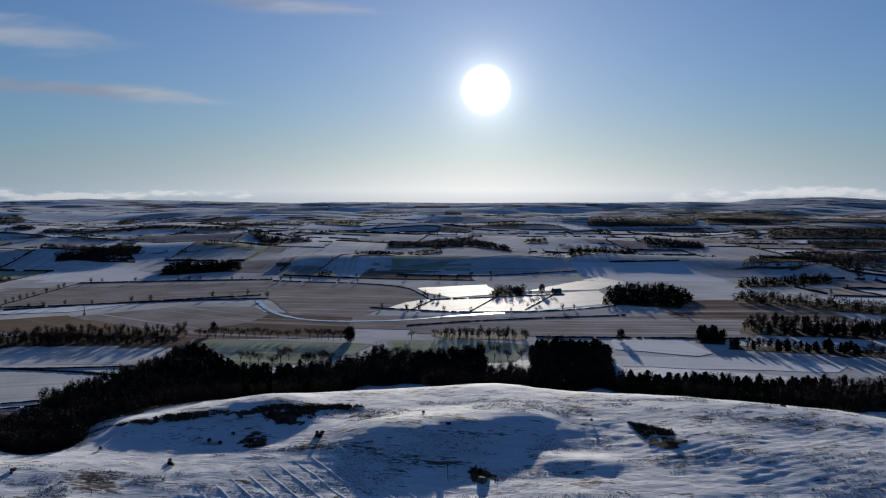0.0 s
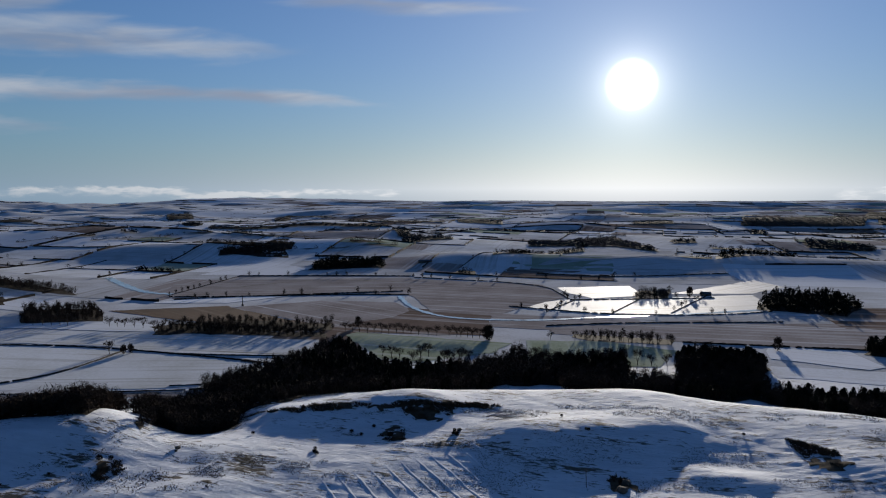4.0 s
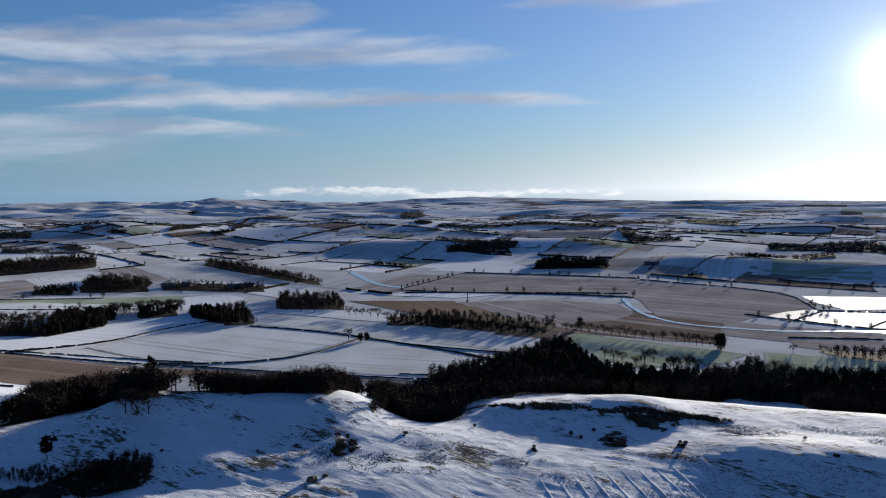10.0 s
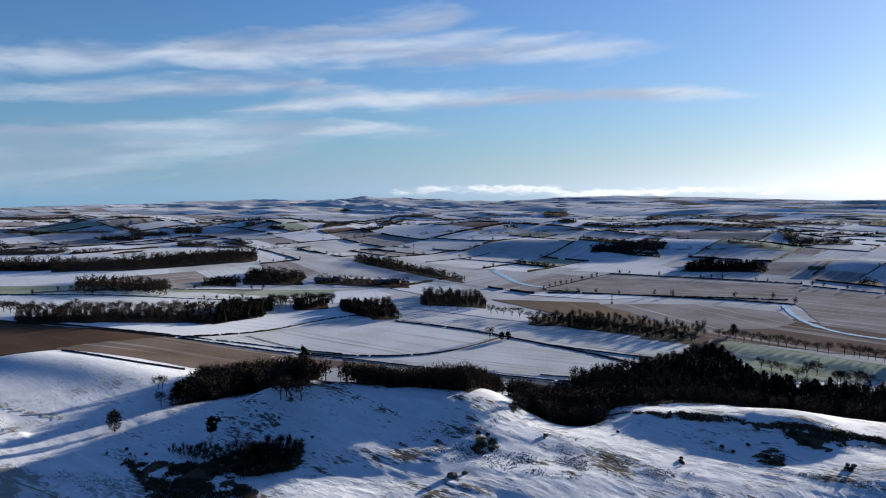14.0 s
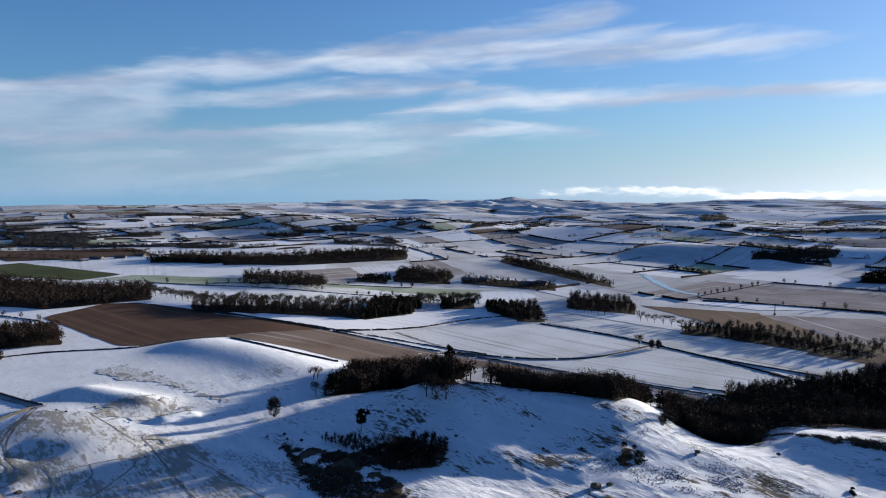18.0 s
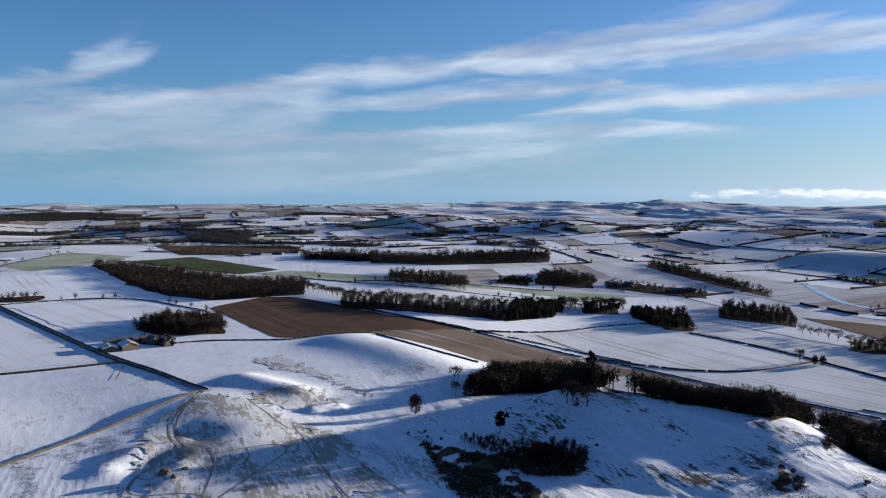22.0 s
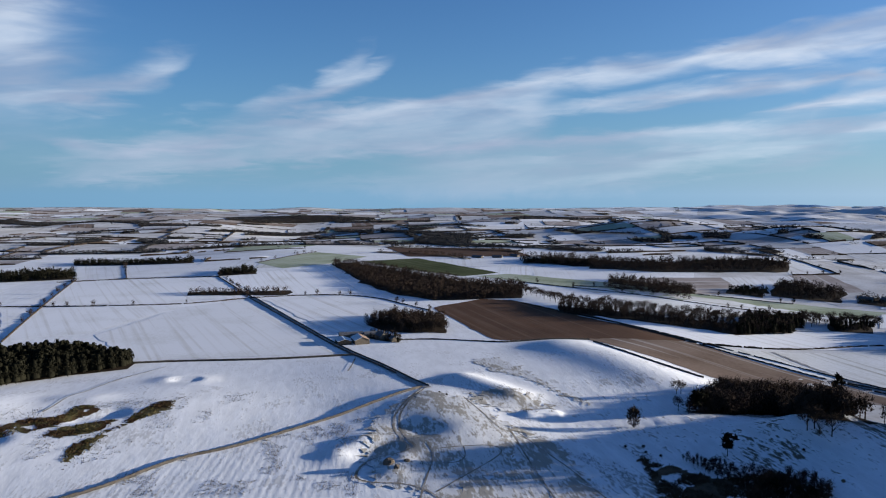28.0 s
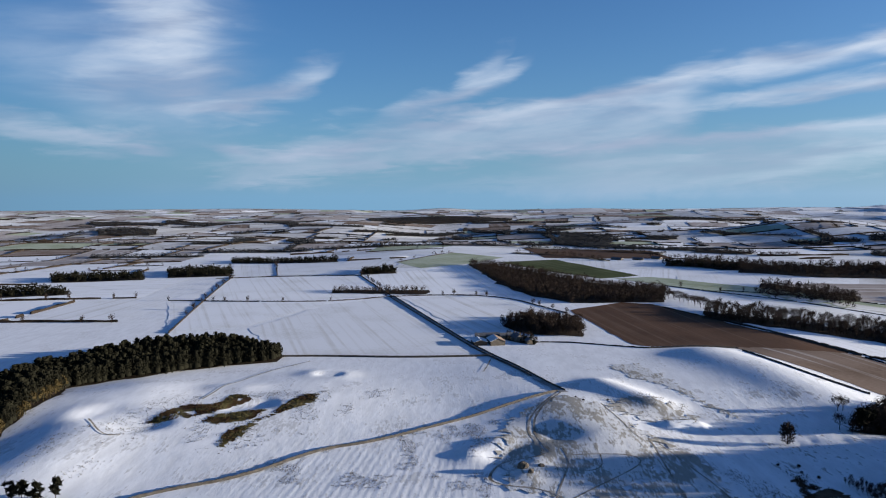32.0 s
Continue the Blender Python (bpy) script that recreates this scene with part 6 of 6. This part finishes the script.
part_land([Vector((-8800, -6400)), Vector((8300, -7100)), Vector((7800, 8700)), Vector((-9300, 8200))], 0)
hedge_v, hedge_f, hedge_at = [], [], 0
far_trees = []
plain_v, plain_f, plain_slot, plain_uv, plain_at = [], [], [], [], 0
PLAIN_KINDS = [0, 8, 7, 2, 4, 9]
traced = [(t, min(q[0] for q in t), max(q[0] for q in t), min(q[1] for q in t), max(q[1] for q in t)) for t in FIELD_POLYS + WOOD_POLYS]
for quad in cells:
    cx, cy = np.mean(quad, 0)
    r, az_ = math.hypot(cx, cy), math.degrees(math.atan2(-cx, cy))
    if not (-42 < az_ < 132) or not ((830 if az_ > 62 else 540) < r < 7950):
        continue
    if r < 2200 and any(x0 < cx < x1 and y0 < cy < y1 and inside(np.array([cx]), np.array([cy]), t)[0] for t, x0, x1, y0, y1 in traced):
        continue
    tone = far_rng.random()
    dull = max(0.0, min(1.0, (az_ - 62) / 18)) if r > 1900 else 0.0
    dark = max(0.0, min(1.0, (-9 - az_) / 8)) if r > 1300 else 0.0
    if r < 2600:
        snowy = ((0.58 if r < 1400 else 0.70) if az_ < 70 else 0.6) * (1 - 0.75 * dull) * (1 - 0.5 * dark)
        kind = 0 if tone < snowy * 0.55 else 1 if tone < snowy else 2 if tone < snowy + 0.2 else 4 if tone < snowy + 0.28 else 9 if tone < snowy + 0.33 else 7
        if az_ > 62 and r < 1500:
            kind = 0 if tone < 0.8 else 1
        if az_ < 62 and kind in (0, 1):
            kind = 8 if kind == 0 else 7
            if far_rng.random() < (0.35 if r > 1500 else 0.12):
                kind = 0
    else:
        snowy = (0.62 + 0.2 * (24 < az_ < 66)) * (1 - 0.8 * dull) * (1 - 0.5 * dark)
        kind = 0 if tone < snowy * 0.5 else 8 if tone < snowy else 7 if tone < snowy + (1 - snowy) * 0.45 else 2 if tone < snowy + (1 - snowy) * 0.75 else 4 if tone < snowy + (1 - snowy) * 0.85 else 9
    # a few small woods and belts between the fields
    woody = 0.06 + 0.16 * dull + 0.14 * dark if r > 1100 else 0
    if r < 5200 and far_rng.random() < woody:
        s = far_rng.uniform(0.06, 0.25)
        p = [Vector(q) for q in quad]
        thin = [(p[0], p[1], p[1].lerp(p[2], s), p[0].lerp(p[3], s)), (p[0], p[1].lerp(p[0], 0.5), p[2].lerp(p[0], 0.6), p[3].lerp(p[0], 0.5))][far_rng.random() < 0.3]
        far_wood([tuple(q) for q in squeeze(warped(np.array([tuple(q) for q in thin]))).tolist()], "pine" if far_rng.random() < 0.3 else "bare")
    if r < 2600:
        warp = squeeze(warped(np.array(dense([tuple(q) for q in quad], 120, True)))).tolist()
        ob = patch("field", [tuple(q) for q in warp], M_FIELD[kind], step=min(max(r * 0.02, 14), 70), ragged=2, raise_by=0.0)
        if ob:
            tagged(ob, ("snow-covered far field", "far field under drilled snow", "far stubble field under thin snow", "far ploughed field", "far frosted pasture", "", "far icy meadow", "far pasture under thin snow", "far pasture under patchy snow", "far plough streaked with snow")[kind], "field", kind="structure")
    elif not (r > 4300 and 30 < az_ < 62 and tone > 0.12):
        c = [np.array(tuple(q)) for q in quad]
        n = max(3, int(max(math.dist(c[0], c[1]), math.dist(c[1], c[2])) / 45))
        u, v = np.meshgrid(np.linspace(0, 1, n + 1), np.linspace(0, 1, n + 1))
        u, v = u.ravel()[:, None], v.ravel()[:, None]
        flat = warped((c[0] * (1 - u) + c[1] * u) * (1 - v) + (c[3] * (1 - u) + c[2] * u) * v)
        at = squeeze(flat)
        z = height(at[:, 0], at[:, 1]) + 0.7 + (np.hypot(at[:, 0], at[:, 1]) - 2000) * 0.0012
        i = (np.arange(n)[:, None] * (n + 1) + np.arange(n)[None]).ravel()
        plain_v.append(np.column_stack([at, z]))
        plain_f.append(np.stack([i, i + 1, i + n + 2, i + n + 1], -1) + plain_at)
        plain_slot.append(np.full(len(i), PLAIN_KINDS.index(kind)))
        turn = far_rng.uniform(0, 3.14)
        plain_uv.append(np.stack([flat[:, 0] * math.cos(turn) + flat[:, 1] * math.sin(turn), flat[:, 1] * math.cos(turn) - flat[:, 0] * math.sin(turn)], -1))
        plain_at += len(at)
    # two sides of each field carry a hedge
    for k in (0, 1):
        if far_rng.random() < (0.75 if r < 2600 else 0.5) and not (r > 4300 and 30 < az_ < 62):
            side = squeeze(warped(np.array(dense([tuple(quad[k]), tuple(quad[k + 1])], 60, False))))
            if r < 1500 and any(x0 < px < x1 and y0 < py < y1 and inside(np.array([px]), np.array([py]), t)[0] for px, py in side for t, x0, x1, y0, y1 in traced):
                continue
            near_ = float(np.hypot(*side.mean(0))) / r
            high = far_rng.uniform(1.0, 2.6) * (1 + r / 4000) * near_
            v_, f_ = ribbon_solid(side.tolist(), 9 + r * 0.004, [(-1.0, 0), (-0.7, high * 0.8), (0.7, high * 0.8), (1.0, 0)], 0.45, 0.10)
            hedge_v.append(v_)
            hedge_f.append(f_ + hedge_at)
            hedge_at += len(v_)
            if r < 3600 and far_rng.random() < (0.4 if r < 1200 else 0.6):
                line = resample(side.tolist(), 24)
                far_trees.append(line[rng.random(len(line)) < 0.5] + rng.normal(size=2) * 2)
tagged(new("hedges", mesh_of("hedges", np.vstack(hedge_v), np.vstack(hedge_f), M_HEDGE)), "dark hedges between far snowy fields", "hedge", kind="stuff")
tagged(new("far_fields", mesh_of("far_fields", np.vstack(plain_v), np.vstack(plain_f), [M_FIELD[k] for k in PLAIN_KINDS], True, np.vstack(plain_uv), np.concatenate(plain_slot))), "patchwork of far snowy fields reaching the horizon", "fields", kind="stuff")
spots = np.vstack(far_trees + HEDGE_TREES)
tagged(new("hedgerow_trees", plant(spots, ["bare" if q < 1300 else "far_bare" for q in np.hypot(spots[:, 0], spots[:, 1])], rng.uniform(6, 10, len(spots)), "hedgerow_trees", 1.2)), "bare trees along far hedges", "trees", kind="stuff")

# ---- buildings ----
def slab(name, x0, x1, y0, y1, z0, z1, mat, bevel=0.0):
    b = bmesh.new()
    bmesh.ops.create_cube(b, size=1)
    for q in b.verts:
        q.co = Vector(((x0 + x1) / 2 + q.co.x * (x1 - x0), (y0 + y1) / 2 + q.co.y * (y1 - y0), (z0 + z1) / 2 + q.co.z * (z1 - z0)))
    if bevel:
        bmesh.ops.bevel(b, geom=b.edges[:], offset=bevel, segments=1, affect="EDGES")
    me = bpy.data.meshes.new(name)
    b.to_mesh(me)
    b.free()
    me.materials.append(mat)
    return me


def gable_walls(w, d, eaves, top, mat):
    """Walls with two gables; the ridge runs along x."""
    b = bmesh.new()
    ring = [(-d / 2, -1.0), (d / 2, -1.0), (d / 2, eaves), (0, top), (-d / 2, eaves)]
    ends = [[b.verts.new((s * w / 2, y, z)) for y, z in ring] for s in (-1, 1)]
    b.faces.new(ends[0][::-1])
    b.faces.new(ends[1])
    for k in range(5):
        m = (k + 1) % 5
        b.faces.new((ends[0][k], ends[0][m], ends[1][m], ends[1][k]))
    bmesh.ops.recalc_face_normals(b, faces=b.faces)
    me = bpy.data.meshes.new("wall")
    b.to_mesh(me)
    b.free()
    me.materials.append(mat)
    return me


def roof_slope(w, d, eaves, top, side, mat, thick=0.22):
    over = 0.5
    b = bmesh.new()
    drop = (top - eaves) / (d / 2) * over
    pts = [(0, top), (side * (d / 2 + over), eaves - drop)]
    verts = []
    for dz_ in (0.05, 0.05 + thick):
        for s in (-1, 1):
            for y, z in pts:
                verts.append(b.verts.new((s * (w / 2 + over), y, z + dz_)))
    bmesh.ops.convex_hull(b, input=verts)
    bmesh.ops.recalc_face_normals(b, faces=b.faces)
    me = bpy.data.meshes.new("roof")
    b.to_mesh(me)
    b.free()
    me.materials.append(mat)
    return me


def building(name, x, y, turn, w, d, eaves, top, wall_mat, roofs, label, doors=(), windows=(), chimney=False):
    base = new(name)
    base.location = (x, y, ground_z(x, y) + float(lift(math.hypot(x, y))) - 0.1)
    base.rotation_euler = (0, 0, radians(turn))
    tagged(base, label, name.replace("_", " "), "buildings")
    part("wall", gable_walls(w, d, eaves, top, wall_mat), base)
    for side, mat in zip((-1, 1), roofs):
        part("roof", roof_slope(w, d, eaves, top, side, mat), base, "snow-covered roof slope" if mat is M_SNOWROOF else "")
    for side, at, dw, dh in doors:
        yy = side * d / 2
        part("door", slab("door", at - dw / 2, at + dw / 2, yy - 0.06, yy + 0.06, 0, dh, M_DARK), base, "wide dark doorway")
    for side, at, zz in windows:
        yy = side * d / 2
        win = part("window", slab("window", at - 0.5, at + 0.5, yy - 0.05, yy + 0.05, zz, zz + 1.2, M_DARK), base)
        part("sill", slab("sill", at - 0.6, at + 0.6, yy - 0.12, yy + 0.12, zz - 0.14, zz, M_RENDER), win)
    if chimney:
        for s in (-1, 1):
            part("chimney", slab("chimney", s * (w / 2 - 0.6) - 0.4, s * (w / 2 - 0.6) + 0.4, -0.35, 0.35, top - 0.6, top + 1.3, M_STONE, 0.05), base)


building('barn', -607, 50, 8, 17, 12, 3.6, 6.2, M_STONE, (M_SNOWROOF, M_SHEET), "stone barn with a rusty sheet roof", doors=((-1, -3, 4, 3.0), (1, 2, 4, 3.0)))
building('cattle_shed', -607, 36, 8, 15, 11, 3.0, 4.6, M_TIMBER, (M_SNOWROOF, M_SNOWROOF), "low cattle shed under a snowy roof", doors=((-1, 0, 5, 2.5),))
building('implement_shed', -634, 44, 96, 20, 8, 2.8, 4.4, M_STONE, (M_SLATE, M_SNOWROOF), "long dark implement shed", doors=((1, 4, 4, 2.4),))
building('farmhouse', -619, 69, 20, 11, 7, 3.8, 6.4, M_STONE, (M_SLATE, M_SLATE), "two-storey stone farmhouse with a slate roof", doors=((-1, 0, 1.0, 2.1),), windows=((-1, -3.2, 0.9), (-1, 3.2, 0.9), (-1, -3.2, 2.5), (-1, 3.2, 2.5)), chimney=True)
building('byre', -610, 77, 14, 14, 6, 2.8, 4.6, M_STONE, (M_SLATE, M_SLATE), "low stone byre with a slate roof", doors=((-1, 2, 1.4, 2.1),))
building('byre', -631, 61, 100, 12, 6, 3.0, 4.8, M_STONE, (M_SLATE, M_SNOWROOF), "low stone byre with a slate roof", doors=((-1, 2, 1.4, 2.1),))
building('cottage', -795, 693, 30, 16, 7, 3.0, 5.6, M_STONE, (M_SLATE, M_SLATE), "dark stone cottage among bare trees", doors=((-1, 0, 1.0, 2.0),), windows=((-1, -2.6, 0.9), (-1, 2.6, 0.9)), chimney=True)
building('cottage', -783, 712, 10, 14, 7, 3.0, 5.6, M_STONE, (M_SLATE, M_SLATE), "dark stone cottage among bare trees", doors=((-1, 0, 1.0, 2.0),), windows=((-1, -2.6, 0.9), (-1, 2.6, 0.9)), chimney=True)
building('cottage', -713, 732, 50, 18, 7, 3.0, 5.6, M_STONE, (M_SLATE, M_SLATE), "dark stone cottage among bare trees", doors=((-1, 0, 1.0, 2.0),), windows=((-1, -2.6, 0.9), (-1, 2.6, 0.9)), chimney=True)
building('cottage', -702, 749, 20, 12, 7, 3.0, 5.6, M_STONE, (M_SLATE, M_SLATE), "dark stone cottage among bare trees", doors=((-1, 0, 1.0, 2.0),), windows=((-1, -2.6, 0.9), (-1, 2.6, 0.9)), chimney=True)
building('farmstead', -1305, 316, 40, 22, 7, 2.6, 4.6, M_STONE, (M_SLATE, M_SNOWROOF), "far stone farm building with a part-snowy roof", doors=((-1, 0, 2, 2.2),), windows=((-1, -4, 1.0), (-1, 4, 1.0)))
building('farmstead', -1296, 351, 60, 18, 7, 2.6, 4.6, M_STONE, (M_SLATE, M_SNOWROOF), "far stone farm building with a part-snowy roof", doors=((-1, 0, 2, 2.2),), windows=((-1, -4, 1.0), (-1, 4, 1.0)))
building('farmstead', -1306, 387, 30, 20, 7, 2.6, 4.6, M_STONE, (M_SLATE, M_SNOWROOF), "far stone farm building with a part-snowy roof", doors=((-1, 0, 2, 2.2),), windows=((-1, -4, 1.0), (-1, 4, 1.0)))
building('farmstead', 146, 933, 10, 11, 7, 2.6, 4.6, M_STONE, (M_SLATE, M_SNOWROOF), "far stone farm building with a part-snowy roof", doors=((-1, 0, 2, 2.2),), windows=((-1, -4, 1.0), (-1, 4, 1.0)))
building('farmstead', 96, 946, 30, 10, 7, 2.6, 4.6, M_STONE, (M_SLATE, M_SNOWROOF), "far stone farm building with a part-snowy roof", doors=((-1, 0, 2, 2.2),), windows=((-1, -4, 1.0), (-1, 4, 1.0)))
building('farmstead', -259, 1180, 20, 22, 7, 2.6, 4.6, M_STONE, (M_SLATE, M_SNOWROOF), "far stone farm building with a part-snowy roof", doors=((-1, 0, 2, 2.2),), windows=((-1, -4, 1.0), (-1, 4, 1.0)))


def obelisk(x, y, high):
    base = new("obelisk")
    base.location = (x, y, ground_z(x, y) + float(lift(math.hypot(x, y))))
    tagged(base, "slender dark stone obelisk on the river plain", "monument")
    part("plinth", slab("plinth", -1.0, 1.0, -1.0, 1.0, -0.5, 1.8, M_STONE, 0.1), base)
    v_, f_ = rod((0, 0, 1.8), (0, 0, high - 1.0), 0.75, 0.45, 4)
    part("shaft", mesh_of("shaft", v_, f_, M_STONE), base)
    v_, f_ = rod((0, 0, high - 1.0), (0, 0, high), 0.45, 0.02, 4)
    part("tip", mesh_of("tip", v_, f_, M_STONE), base)


obelisk(-379, 764, 11)


def marker_post(x, y, high):
    base = new("marker_post")
    base.location = (x, y, ground_z(x, y))
    base.rotation_euler = (0.02, -0.04, 0.4)
    tagged(base, "thin weathered timber post standing in snow", "post")
    v_, f_ = rod((0, 0, -0.4), (0, 0, high), 0.16, 0.12, 6)
    part("shaft", mesh_of("shaft", v_, f_, M_TIMBER), base)
    part("cross_arm", slab("cross_arm", -0.7, 0.7, -0.08, 0.08, high - 0.7, high - 0.5, M_TIMBER), base)

marker_post(2, 296, 8)


def plough_ridges(cx, cy, wx, wy, gap, count, before, after):
    """Low snow-covered rigs of an old ploughing, side by side along (wx, wy)."""
    vs, fs = [], []
    for k in range(count):
        off = (k - (count - 1) / 2) * gap
        s = np.arange(-before + 3.0 * value_noise(np.array([k * 9.0]), np.array([0.0]), 5, 71)[0], after, 1.4)
        side = off + 0.7 * value_noise(s, np.full_like(s, off), 14, 72)
        fade = smooth01(s, s[0], s[0] + 14) * (0.65 + 0.5 * value_noise(s, np.full_like(s, off), 8, 73))
        start = sum(len(v) for v in vs)
        cols = []
        for across_, up in ((-1.5, -0.14), (-0.5, 0.16), (0.15, 0.27), (0.9, -0.14)):
            x = cx + wx * s - wy * (side + across_)
            y = cy + wy * s + wx * (side + across_)
            cols.append(np.column_stack([x, y, height(x, y) + np.where(up > 0, up * fade, up)]))
        vs.append(np.stack(cols, 1).reshape(-1, 3))
        i = start + (np.arange(len(s) - 1)[:, None] * 4 + np.arange(3)[None]).ravel()
        fs.append(np.stack([i, i + 4, i + 5, i + 1], -1))
    me = mesh_of("plough_ridges", np.vstack(vs), np.vstack(fs), M_SNOW, True)
    tagged(new("plough_ridges", me), "low parallel plough ridges under thin snow", "ridges", kind="stuff")


plough_ridges(-72, 296, 0.630, -0.777, 7.3, 11, 10, 75)
